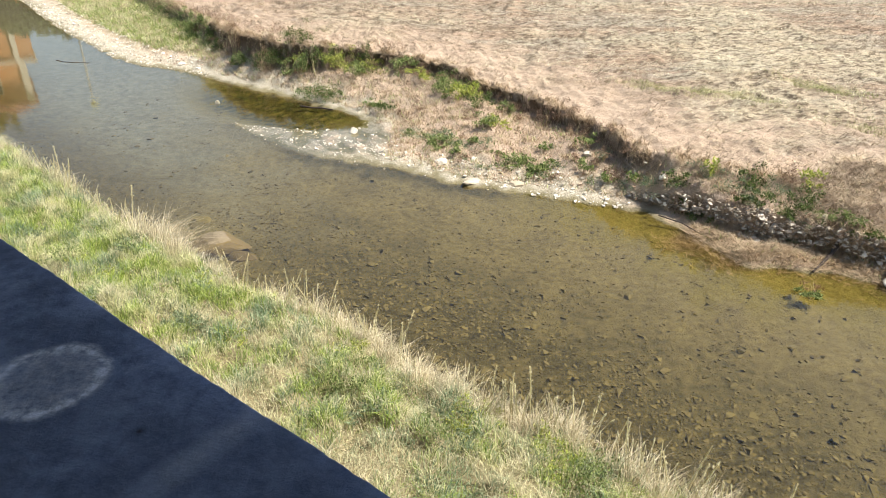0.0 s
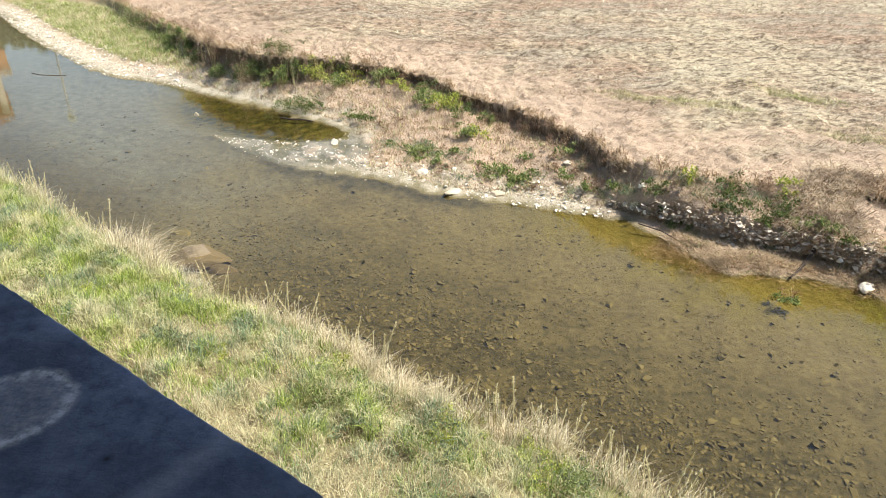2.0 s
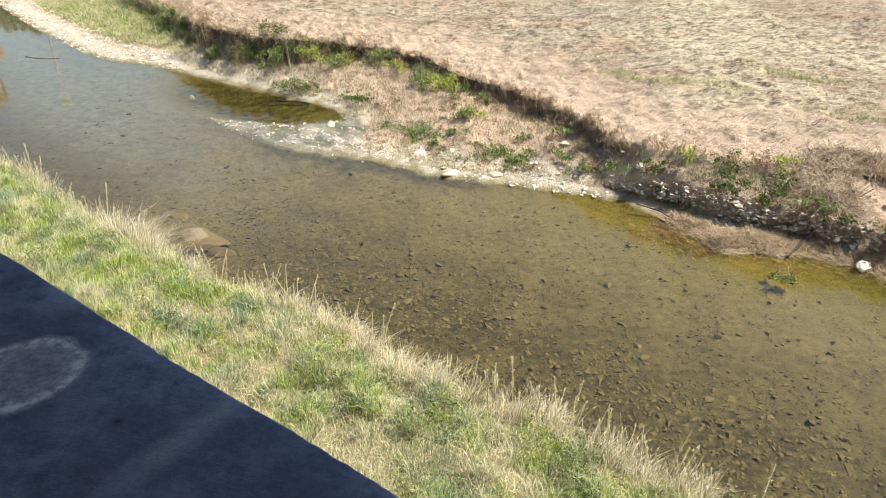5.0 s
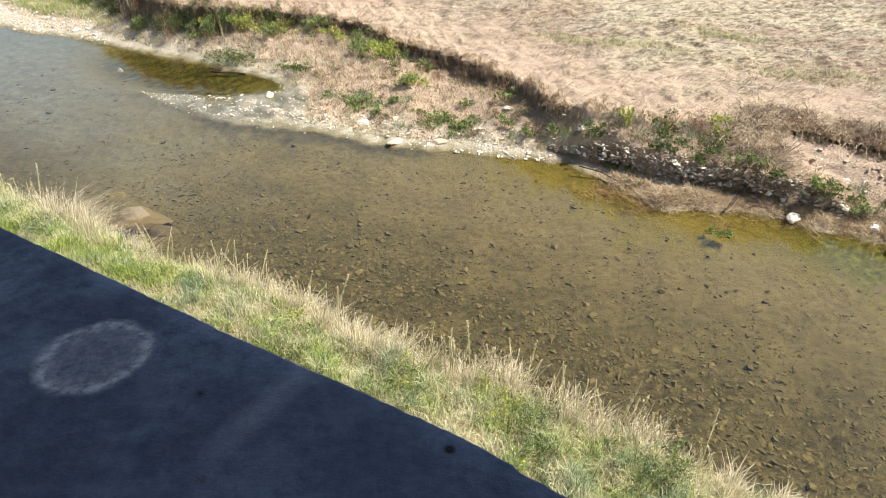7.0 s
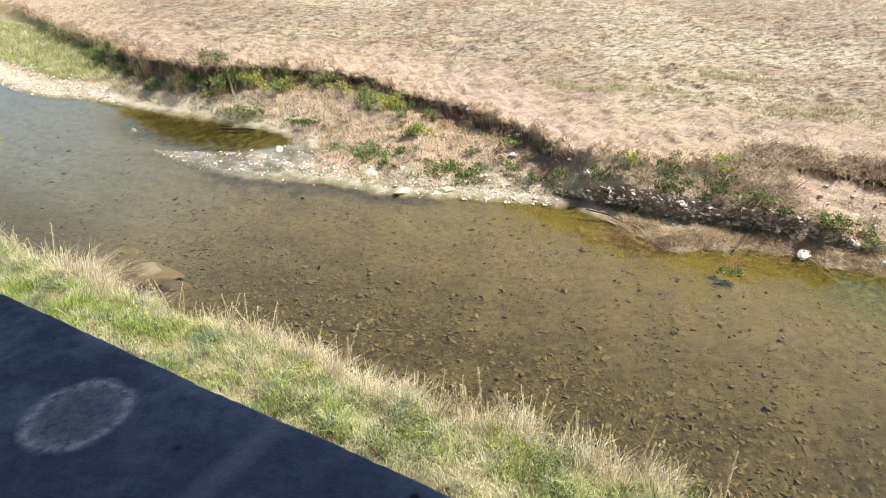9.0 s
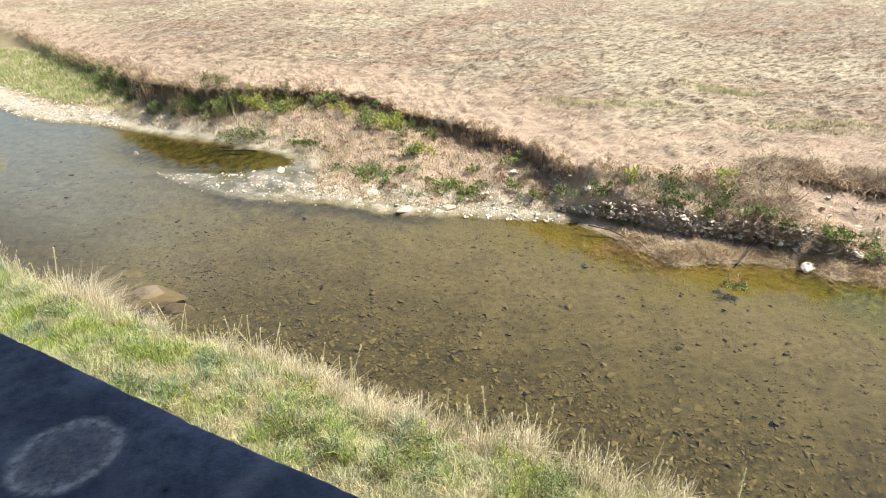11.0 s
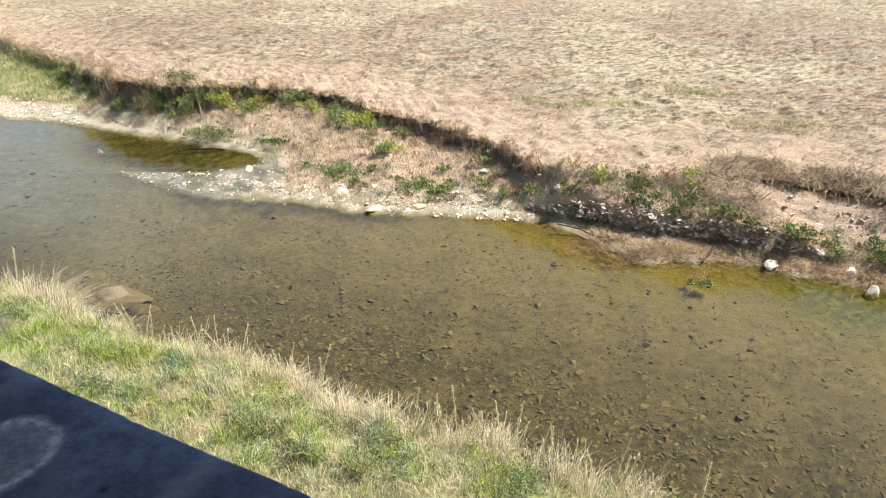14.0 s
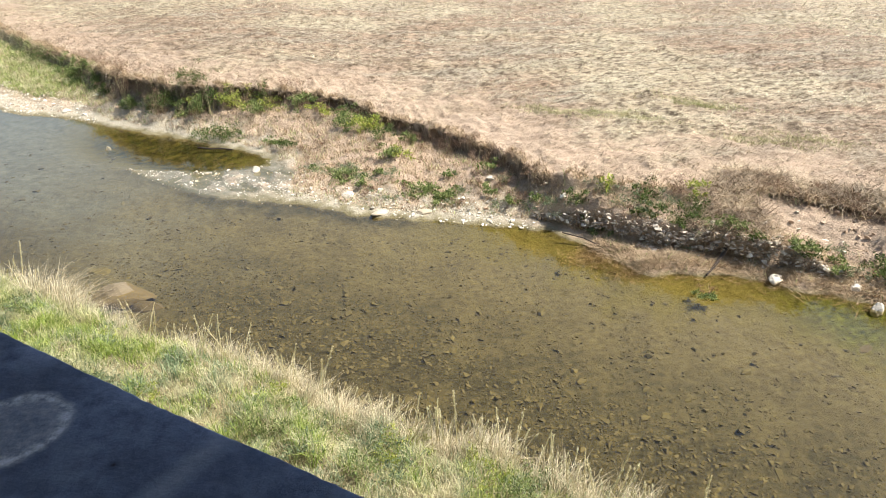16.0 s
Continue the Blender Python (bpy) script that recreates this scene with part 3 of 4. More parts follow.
def bank(x, y):
    """Where a place lies on the far side: land, field, distance from the shore and from the lip."""
    return (inside(x, y, SHORE_FAR + FAR_CLOSE), inside(x, y, LIP + FAR_CLOSE), line_distance(x, y, SHORE_FAR), line_distance(x, y, LIP))


def bank_grass():
    # dry tufts on the slope
    x, y, rng = scatter(460000, -58, 5.5, 11, 20, 13)
    far, field, ds, dl = bank(x, y)
    keep = far & ~field & (ds > 0.35 + 1.1 * step(-8, -11, x) - 0.24 * step(4.5, 5.5, x)) & ~((x > 8.4) & (dl > 0.25) & (dl < 1.0)) & (rng.uniform(0, 1, len(x)) < 0.30 + 0.6 * step(-0.2, 0.4, wave(x, y, 0.6, 41)))
    keep &= ~((y < 19.3) & (x < -1.5) & (x > -6.5))
    x, y, dl = x[keep], y[keep], dl[keep]
    n = len(x)
    green = (rng.uniform(0, 1, n) < 0.85 * step(-7.5, -10, x)) | (rng.uniform(0, 1, n) < 0.10 + 0.35 * step(0.3, 0.9, wave(x, y, 1.0, 42)))
    for name, sel, mat, label in (("bank_green_grass", green, GREEN, "green grass on the far riverbank"),
                                  ("bank_dry_grass", ~green, TAN, "dry brown grass on the slope of the far bank")):
        k = sel.sum()
        ob = blades(name, x[sel], y[sel], rng.uniform(0.06, 0.24, k) * (1 + 0.6 * step(-7.5, -10, x[sel])), rng.uniform(0.008, 0.016, k), np.clip(rng.beta(3, 2, k), 0.1, 0.98),
                    rng.uniform(0, 6.28, k), mat)
        tagged(ob, label, "grass", kind="stuff")
    # the curtain of dead grass that hangs over the lip; its tones are darkened for shade
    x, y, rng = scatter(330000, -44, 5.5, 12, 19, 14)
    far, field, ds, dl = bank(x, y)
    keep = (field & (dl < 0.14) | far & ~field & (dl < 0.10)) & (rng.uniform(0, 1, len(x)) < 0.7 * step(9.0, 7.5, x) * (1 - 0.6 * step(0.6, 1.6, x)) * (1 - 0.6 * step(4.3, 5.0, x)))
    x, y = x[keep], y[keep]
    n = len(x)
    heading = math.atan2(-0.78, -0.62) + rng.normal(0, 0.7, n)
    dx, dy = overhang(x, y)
    ob = blades("hanging_grass", x, y, rng.uniform(0.06, 0.20, n), rng.uniform(0.008, 0.018, n), rng.uniform(0.1, 0.6, n), heading, DEAD_SHADED, 0.03, 0.3,
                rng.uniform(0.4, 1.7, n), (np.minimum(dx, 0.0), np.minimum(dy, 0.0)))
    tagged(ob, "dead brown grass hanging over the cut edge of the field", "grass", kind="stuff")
    # tufts of dry grass that jut out over the lip and catch the sun
    rng = np.random.RandomState(20)
    line = [p for p in LIP if -20 < p[0] < 11]
    cx, cy, ox, oy = [], [], [], []
    for (ax, ay), (bx, by) in zip(line, line[1:]):
        long = math.hypot(bx - ax, by - ay)
        for t in rng.uniform(0, 1, int(long * 7)):
            cx.append(ax + t * (bx - ax))
            cy.append(ay + t * (by - ay))
            ox.append((by - ay) / long)
            oy.append(-(bx - ax) / long)
    cx, cy, ox, oy = (np.array(v) for v in (cx, cy, ox, oy))
    jut, per = rng.uniform(-0.12, 0.16, len(cx)), 42
    n = len(cx) * per
    x = np.repeat(cx - 0.08 * ox, per) + rng.normal(0, 0.06, n)
    y = np.repeat(cy - 0.08 * oy, per) + rng.normal(0, 0.06, n)
    heading = np.repeat(np.arctan2(oy, ox), per) + rng.normal(0, 0.9, n)
    length = np.repeat(rng.uniform(0.10, 0.38, len(cx)), per) * rng.uniform(0.5, 1.2, n)
    ob = blades("lip_tufts", x, y, length, rng.uniform(0.008, 0.016, n), np.clip(rng.beta(3, 2, n), 0.1, 0.97), heading, TAN, 0.02, 0.4,
                rng.uniform(0.0, 0.7, n), (np.repeat(jut * ox, per), np.repeat(jut * oy, per)))
    tagged(ob, "tufts of dry tan grass jutting out over the cut bank", "grass", kind="stuff")
    # long tangled straw above the ledge downstream
    x, y, rng = scatter(130000, -2, 16, 11, 16, 15)
    far, field, ds, dl = bank(x, y)
    keep = (field & (dl < 2.0) | far & ~field & (dl < 1.3) & (line_distance(x, y, LEDGE) > 0.15) & (ds > 0.6) & (x < 8.6)) & (x > 3.8) & (rng.uniform(0, 1, len(x)) < 0.75 * step(2.2, 0.4, dl))
    x, y = x[keep], y[keep]
    n = len(x)
    ob = blades("tangled_straw", x, y, rng.uniform(0.25, 0.6, n), rng.uniform(0.009, 0.016, n), np.clip(rng.normal(0.85, 0.13, n), 0.3, 0.99),
                rng.uniform(0, 6.28, n), ROSE, 0.03, 0.5, rng.uniform(0, 0.45, n))
    tagged(ob, "long tangled dry straw along the field edge", "straw", kind="stuff")
    # the mat of washed-up reeds on the beach
    rng = np.random.RandomState(16)
    n = 15000
    c = rng.randint(0, 7, n)
    px = np.array([5.25, 5.9, 6.7, 7.6, 8.4, 9.1, 9.8])[c] + rng.normal(0, 0.33, n)
    py = np.array([12.2, 11.5, 11.35, 11.15, 10.62, 10.1, 9.65])[c] + rng.normal(0, 0.22, n)
    ob = blades("reed_mat", px, py, rng.uniform(0.06, 0.26, n), rng.uniform(0.007, 0.012, n), np.clip(rng.normal(0.93, 0.08, n), 0.5, 0.998),
                rng.uniform(0, 6.28, n), TAN, 0.02, 0.05)
    tagged(ob, "washed-up mat of dry reeds on the beach", "reeds", kind="stuff")


TAN = blade_material("tan_blades", (0.20, 0.14, 0.08), (0.70, 0.55, 0.36), (0.42, 0.31, 0.19), 0.3, sheen=0.1)
# dead brown grass, with the shade under the lip darkening its colour
DEAD_SHADED = blade_material("shaded_dead_blades", (0.07, 0.047, 0.03), (0.34, 0.23, 0.15), (0.50, 0.38, 0.26), 0.2, sheen=0.1)
near_grass()
field_straw()
bank_grass()


# ---- the riverside wall and terrace ----
EDGE_A, EDGE_B = Vector((-0.5635, 0.5803, 0)), Vector((0.0137, 0.1263, 0))
ALONG = (EDGE_B - EDGE_A).normalized()
OUT = Vector((-ALONG.y, ALONG.x, 0))


def part(name, bm, material, parent=None, label=""):
    me = bpy.data.meshes.new(name)
    bm.normal_update()
    bm.to_mesh(me)
    bm.free()
    me.materials.append(material)
    ob = new(name, me)
    ob.parent = parent
    if label:
        ob["label"] = label
    return ob


def box(bm, a, b, m=Matrix.Identity(4)):
    ps = [bm.verts.new(m @ Vector((x, y, z))) for z in (a[2], b[2]) for y in (a[1], b[1]) for x in (a[0], b[0])]
    for f in ((0, 2, 3, 1), (4, 5, 7, 6), (0, 1, 5, 4), (2, 6, 7, 3), (0, 4, 6, 2), (1, 3, 7, 5)):
        bm.faces.new([ps[i] for i in f])


WALL_FRAME = Matrix.Translation(EDGE_B) @ Matrix(((ALONG.x, OUT.x, 0, 0), (ALONG.y, OUT.y, 0, 0), (0, 0, 1, 0), (0, 0, 0, 1)))
RENDERED = plain("wall_render", (0.30, 0.29, 0.27), (0.44, 0.42, 0.39), 5.0)


def build_parapet():
    """The stone coping: a long slab with a worn, chipped outer edge."""
    s = np.r_[np.linspace(-9, -1.6, 30), np.linspace(-1.6, 0.7, 280)[1:], np.linspace(0.7, 9, 30)[1:]]
    chip = 0.0012 * wave(s, s * 0, 0.11, 31) + 0.0009 * wave(s, s * 0, 0.025, 32) + 0.006 * np.exp(-((s + 0.05) / 0.13) ** 2) - 0.006 * step(0.02, 0.10, s)
    # cross-section, from the inner foot over the top to the outer foot
    section = [(-0.42, -0.14), (-0.42, -0.01), (-0.41, 0.0), (-0.3, 0.0), (-0.2, 0.0), (-0.1, 0.0), (-0.03, 0.0), (-0.004, -0.0004),
               (-0.001, -0.002), (0.0, -0.005), (0.0, -0.05), (0.0, -0.14)]
    verts = []
    for a, c in zip(s, chip):
        for b, z in section:
            w = step(-0.1, 0.0, b)
            verts.append(WALL_FRAME @ Vector((a, b + c * w, PARAPET_TOP + z - abs(c) * 0.4 * w)))
    k = len(section)
    idx = np.arange(len(verts)).reshape(len(s), k)
    faces = np.stack([idx[:-1, :-1], idx[:-1, 1:], idx[1:, 1:], idx[1:, :-1]], -1).reshape(-1, 4)[:, ::-1]
    me = set_mesh("parapet_coping", verts, faces, PARAPET)
    return tagged(new("parapet_coping", me), "weathered dark stone parapet coping with a pale ring stain", "parapet", kind="structure")


def build_terrace():
    bm = bmesh.new()
    box(bm, (-9, -0.38, -1.0), (9, -0.03, PARAPET_TOP - 0.14), WALL_FRAME)
    tagged(part("wall_river", bm, RENDERED), "rendered riverside wall under the parapet", "wall", kind="structure")
    bm = bmesh.new()
    box(bm, (-9, -4.0, 4.72), (9, -0.38, 4.92), WALL_FRAME)
    tagged(part("floor", bm, RENDERED), "plain terrace floor behind the parapet", "floor", kind="structure")
    bm = bmesh.new()
    box(bm, (-9, -4.3, -1.0), (9, -4.0, 9.0), WALL_FRAME)
    tagged(part("wall_back", bm, RENDERED), "plain rendered house wall behind the terrace", "wall", kind="structure")
    # slab out of view, added to keep the sun off the parapet
    bm = bmesh.new()
    box(bm, (-9, -4.3, 9.0), (9, 2.6, 9.2), WALL_FRAME)
    tagged(part("ceiling", bm, RENDERED), "unseen roof slab, added to shade the parapet and terrace", "roof", kind="structure")


build_parapet()
build_terrace()


# ---- stones ----
def stone_arrays(seed, flat):
    """An angular stone about 1 across: vertices and triangles."""
    rng = np.random.RandomState(seed)
    bm = bmesh.new()
    for _ in range(9):
        d = Vector(rng.normal(0, 1, 3)).normalized() * 0.5 * rng.uniform(0.8, 1.05)
        bm.verts.new((d.x, d.y * rng.uniform(0.7, 0.9), d.z * flat))
    bmesh.ops.convex_hull(bm, input=bm.verts)
    bmesh.ops.delete(bm, geom=[v for v in bm.verts if not v.link_faces], context="VERTS")
    bmesh.ops.triangulate(bm, faces=bm.faces)
    bm.verts.index_update()
    out = np.array([v.co for v in bm.verts]), np.array([[v.index for v in f.verts] for f in bm.faces])
    bm.free()
    return out


def stone_turns(rng, n, tilt):
    rots = []
    for _ in range(n):
        rots.append(np.array(Euler((rng.normal(0, tilt), rng.normal(0, tilt), rng.uniform(0, 6.28))).to_matrix()))
    return np.array(rots)


def stone_stuff(name, x, y, size, material, label, flat=0.45, tilt=0.25, sink=0.3, seed=1, height=None):
    """Many stones as one mesh."""
    rng = np.random.RandomState(seed)
    z = terrain(x, y)[0] if height is None else height
    verts, faces, base = [], [], 0
    kinds = rng.randint(0, 6, len(x))
    for k in range(6):
        sel = np.where(kinds == k)[0]
        if not len(sel):
            continue
        v, f = stone_arrays(100 + k, flat)
        pts = np.einsum("nij,vj->nvi", stone_turns(rng, len(sel), tilt), v) * size[sel][:, None, None]
        pts += np.stack([x[sel], y[sel], z[sel] + size[sel] * flat * (0.5 - sink)], -1)[:, None]
        verts.append(pts.reshape(-1, 3))
        faces.append((f[None] + (base + np.arange(len(sel)) * len(v))[:, None, None]).reshape(-1, 3))
        base += len(sel) * len(v)
    ob = new(name, set_mesh(name, np.concatenate(verts), np.concatenate(faces), material, False))
    return tagged(ob, label, "stones", kind="stuff")


def island_stone(name, dark, light, scale):
    n = Nodes(name)
    grain = n.noise(scale, 6, 0.7)
    col = n.mix(n.math("ADD", n.math("MULTIPLY", n.island(), 0.6), n.math("MULTIPLY", grain, 0.4)), dark, light)
    return n.finish(col, 0.9, grain, 0.4, 0.01, 0.2)


def object_stone(name, dark, light, scale):
    n = Nodes(name)
    grain = n.noise(scale, 6, 0.7)
    col = n.mix(n.math("ADD", n.math("MULTIPLY", n.random(), 0.5), n.math("MULTIPLY", grain, 0.5)), dark, light)
    return n.finish(col, 0.9, grain, 0.5, 0.015, 0.2)


LIME_STUFF = island_stone("pale_gravel", (0.34, 0.29, 0.21), (0.84, 0.78, 0.66), 25)
BED_STUFF = island_stone("bed_stones", (0.06, 0.05, 0.025), (0.20, 0.167, 0.085), 18)
LIME = object_stone("limestone", (0.36, 0.31, 0.235), (0.74, 0.68, 0.57), 14)
BED_STONE = object_stone("wet_stone", (0.07, 0.06, 0.028), (0.19, 0.158, 0.076), 22)
RUBBLE = object_stone("bank_stone", (0.34, 0.28, 0.21), (0.82, 0.75, 0.63), 16)


def stone_mesh(name, seed, flat, material):
    v, f = stone_arrays(seed, flat)
    return set_mesh(name, v, f, material, False)


def river_stones():
    x, y, rng = scatter(105000, -22, 13, 4, 17, 51)
    far, near = inside(x, y, SHORE_FAR + FAR_CLOSE), inside(x, y, SHORE_NEAR + NEAR_CLOSE)
    dn, ds = line_distance(x, y, SHORE_NEAR), line_distance(x, y, SHORE_FAR)
    keep = ~far & ~near & (rng.uniform(0, 1, len(x)) < 0.14 + 0.86 * step(4.6, 1.0, dn + 0.9 * wave(x, y, 2.0, 52))) & (ds > 0.5)
    keep &= rng.uniform(0, 1, len(x)) < 1 - 0.9 * step(-2, -6.5, x)
    x, y = x[keep], y[keep]
    size = np.clip(rng.lognormal(-2.75, 0.45, len(x)), 0.03, 0.24)
    stone_stuff("river_stones", x, y, size, BED_STUFF, "small flat stones on the riverbed under shallow water", 0.40, 0.32, 0.36, 53)


SPIT_BAND = [(-6.2, 19.5), (-5.4, 19.1), (-4.6, 18.55), (-3.9, 18.1), (-3.1, 17.5), (-2.3, 17.2), (-1.7, 17.0)]


def beach_gravel():
    x, y, rng = scatter(110000, -52, 6, 10, 24, 54)
    far, field, ds, dl = bank(x, y)
    spit = (x > -6.6) & (x < -1.0) & (y < 19.6)
    band = np.exp(-(line_distance(x, y, SPIT_BAND) / 0.42) ** 2)
    left = (x < -8.5) & (ds < 1.9)
    mid = (x > -1.0) & (x < 4.6) & (ds < 1.1)
    want = np.where(spit, 0.38 + 0.9 * band, 0) + np.where(left, 1.0, 0) + np.where(mid, 0.3, 0)
    keep = far & ~field & (rng.uniform(0, 1, len(x)) < want * (0.35 + 0.9 * step(-0.3, 0.5, wave(x, y, 0.8, 55))))
    x, y = x[keep], y[keep]
    size = np.clip(rng.lognormal(-3.15, 0.5, len(x)), 0.018, 0.2) * np.where(x < -8.5, 1.2, 0.9)
    stone_stuff("beach_gravel", x, y, size, LIME_STUFF, "pale limestone gravel on the beach and the spit", 0.5, 0.3, 0.3, 56)


def bank_clods():
    x, y, rng = scatter(46000, -27, 5.5, 11, 18, 57)
    far, field, ds, dl = bank(x, y)
    keep = far & ~field & (ds > 0.4) & (rng.uniform(0, 1, len(x)) < 0.30 + 0.3 * wave(x, y, 0.7, 58)) & ~((x < -1.2) & (y < 19.6))
    x, y = x[keep], y[keep]
    size = np.clip(rng.lognormal(-3.0, 0.5, len(x)), 0.02, 0.16)
    stone_stuff("soil_clods", x, y, size, CLOD_STUFF, "dry clods of crumbled soil on the far bank", 0.6, 0.4, 0.3, 59)
    x, y, rng = scatter(40000, -3, 10, 10.5, 15, 60)
    far, field, ds, dl = bank(x, y)
    dk, up = line_distance(x, y, LEDGE), inside(x, y, LEDGE + FAR_CLOSE)
    keep = far & ~field & (x > 3.6) & (x < 10) & (up & (dk < 0.22) | ~up & (dk < 0.05)) & (rng.uniform(0, 1, len(x)) < 0.6)
    x, y = x[keep], y[keep]
    size = np.clip(rng.lognormal(-2.8, 0.45, len(x)), 0.03, 0.15)
    stone_stuff("bank_rubble", x, y, size, RUBBLE_STUFF, "small pale rubble packed in the undercut bank", 0.5, 0.3, 0.15, 62)
    # stones showing in the steep face
    x, y, z, rng = ledge_points(1100, 63)
    size = np.clip(rng.lognormal(-2.65, 0.4, len(x)), 0.03, 0.17)
    stone_stuff("face_rubble", x, y, size, RUBBLE_STUFF, "pale stones packed in the steep undercut face", 0.5, 0.25, 0.5, 64, z)


def ledge_points(n, seed):
    """Random places on the steep face below the field downstream."""
    rng = np.random.RandomState(seed)
    x = rng.uniform(4.2, 9.3, n)
    y = np.interp(x, [p[0] for p in LEDGE], [p[1] for p in LEDGE])
    t = rng.uniform(0.25, 1.0, n)
    out = rng.uniform(-0.02, 0.03, n) - 0.05 * t + 0.04
    high = 0.50 * step(4.0, 5.6, x) * step(9.6, 8.2, x)
    return x - 0.5 * out, y - 0.86 * out, 0.12 + (high + 0.08) * t, rng


CLOD_STUFF = island_stone("soil_clods", (0.24, 0.165, 0.11), (0.58, 0.43, 0.31), 30)
RUBBLE_STUFF = island_stone("rubble", (0.08, 0.06, 0.04), (0.58, 0.49, 0.38), 25)
river_stones()
beach_gravel()
bank_clods()


def boulder_thing(name, x, y, z, size, turn, seed, material, label, category="rock"):
    """A weathered boulder with worn edges."""
    rng = np.random.RandomState(seed)
    bm = bmesh.new()
    bmesh.ops.create_icosphere(bm, subdivisions=4, radius=1.0)
    cuts = [(Vector(rng.normal(0, 1, 3)).normalized(), rng.uniform(0.62, 0.9)) for _ in range(14)]
    shift = Vector(rng.uniform(-20, 20, 3))
    for v in bm.verts:
        d = v.co.normalized()
        r = min([1.0] + [h / max(d.dot(n), 1e-3) for n, h in cuts if d.dot(n) > 0.05])
        r *= 1 + 0.05 * noise.noise(d * 2.5 + shift) + 0.03 * noise.noise(d * 7 + shift) + 0.012 * noise.noise(d * 19 + shift)
        v.co = Vector((d.x * size[0], d.y * size[1], d.z * size[2])) * r * 0.58
    ob = part(name, bm, material)
    ob.matrix_world = pose(x, y, z, rng.uniform(-6, 6), rng.uniform(-6, 6), turn)
    return tagged(ob, label, category)


def boulders():
    for x, y, z, size, turn, seed, label in (
            (-4.52, 12.06, -0.185, (1.15, 0.80, 0.46), 8, 61, "tan boulder half sunk beside the near bank"),
            (-4.02, 11.86, -0.40, (0.72, 0.36, 0.40), -5, 62, "flat slab of rock under the water by the bank"),
            (-5.40, 13.55, -0.46, (0.75, 0.45, 0.36), -30, 63, "dim submerged rock by the near bank")):
        boulder_thing("boulder", x, y, z, size, turn, seed, BED_STONE if "dim" in label else WET_ROCK, label)
    for x, y, z, size, turn, seed, label in (
            (-0.05, 16.08, 0, (0.36, 0.24, 0.20), 20, 64, "white limestone block on the gravel beach"),
            (0.75, 15.98, 0, (0.20, 0.15, 0.12), 60, 65, "white limestone block on the gravel beach"),
            (0.68, 14.97, 0, (0.44, 0.22, 0.13), 25, 66, "flat pale limestone slab at the water edge"),
            (1.70, 14.82, 0, (0.40, 0.26, 0.12), -10, 67, "flat pale limestone slab at the water edge"),
            (1.67, 15.48, 0, (0.30, 0.16, 0.10), 0, 68, "pale limestone slab among green herbs"),
            (3.52, 15.58, 0, (0.26, 0.20, 0.12), 0, 69, "white stone lying on the soil slope"),
            (-2.59, 18.63, 0, (0.26, 0.2, 0.22), 0, 70, "upright white stone on the spit"),
            (8.18, 10.45, 0.12, (0.36, 0.25, 0.20), 25, 93, "white boulder on the reed-strewn shore"),
            (9.36, 9.78, 0.12, (0.22, 0.17, 0.17), 30, 72, "white boulder at the water edge"),
            (9.40, 9.20, 0.12, (0.20, 0.24, 0.30), 80, 73, "white boulder standing in the shallows"),
            (8.64, 8.42, -0.31, (0.36, 0.15, 0.22), 20, 74, "dull tan stone just under the water"),
            (4.82, 13.75, 0, (0.24, 0.16, 0.11), 30, 75, "pale stone stuck in the bank"),
            (7.40, 11.75, 0, (0.24, 0.16, 0.2), 30, 76, "white stone stuck in the rubble bank"),
            (-10.0, 26.0, 0.10, (0.26, 0.20, 0.12), 30, 77, "white stone on the upstream gravel beach"),
            (-7.40, 21.70, -0.06, (0.15, 0.07, 0.14), 20, 78, "pale stone breaking the water surface")):
        g, _ = terrain(np.array([x]), np.array([y]))
        boulder_thing("rock", x, y, z if z < 0 else float(g[0]) + 0.10 * size[2], size, turn, seed, WET_ROCK if z < -0.25 else SLAB_ROCK if "slab" in label else LIME, label)


SLAB_ROCK = object_stone("slab_rock", (0.30, 0.24, 0.155), (0.60, 0.51, 0.38), 12)
WET_ROCK = object_stone("tan_rock", (0.075, 0.06, 0.038), (0.26, 0.205, 0.13), 6)
boulders()


# ---- plants ----
def leaf_material(name, dark, light):
    n = Nodes(name)
    col = n.mix(n.island(), dark, light)
    n.finish(col, 0.7, spec=0.15)
    thin = n.add("BsdfTranslucent")
    n.link(col, thin.inputs["Color"])
    mix = n.add("MixShader", Fac=0.3)
    n.link(n.bsdf.outputs[0], mix.inputs[1])
    n.link(thin.outputs[0], mix.inputs[2])
    n.link(mix.outputs[0], n.out.inputs["Surface"])
    return n.mat


HERB = leaf_material("herb_leaves", (0.085, 0.118, 0.036), (0.29, 0.335, 0.12))
YELLOW_HERB = leaf_material("yellow_leaves", (0.16, 0.20, 0.04), (0.52, 0.54, 0.12))
DARK_HERB = leaf_material("dark_leaves", (0.035, 0.056, 0.015), (0.15, 0.19, 0.055))
GREY_HERB = leaf_material("grey_leaves", (0.09, 0.12, 0.06), (0.28, 0.33, 0.19))
BROWN_HERB = leaf_material("brown_leaves", (0.11, 0.065, 0.04), (0.40, 0.27, 0.18))
BARK = plain("bark", (0.022, 0.016, 0.012), (0.075, 0.055, 0.042), 30)
STEM = plain("stem", (0.36, 0.30, 0.15), (0.56, 0.48, 0.27), 30)


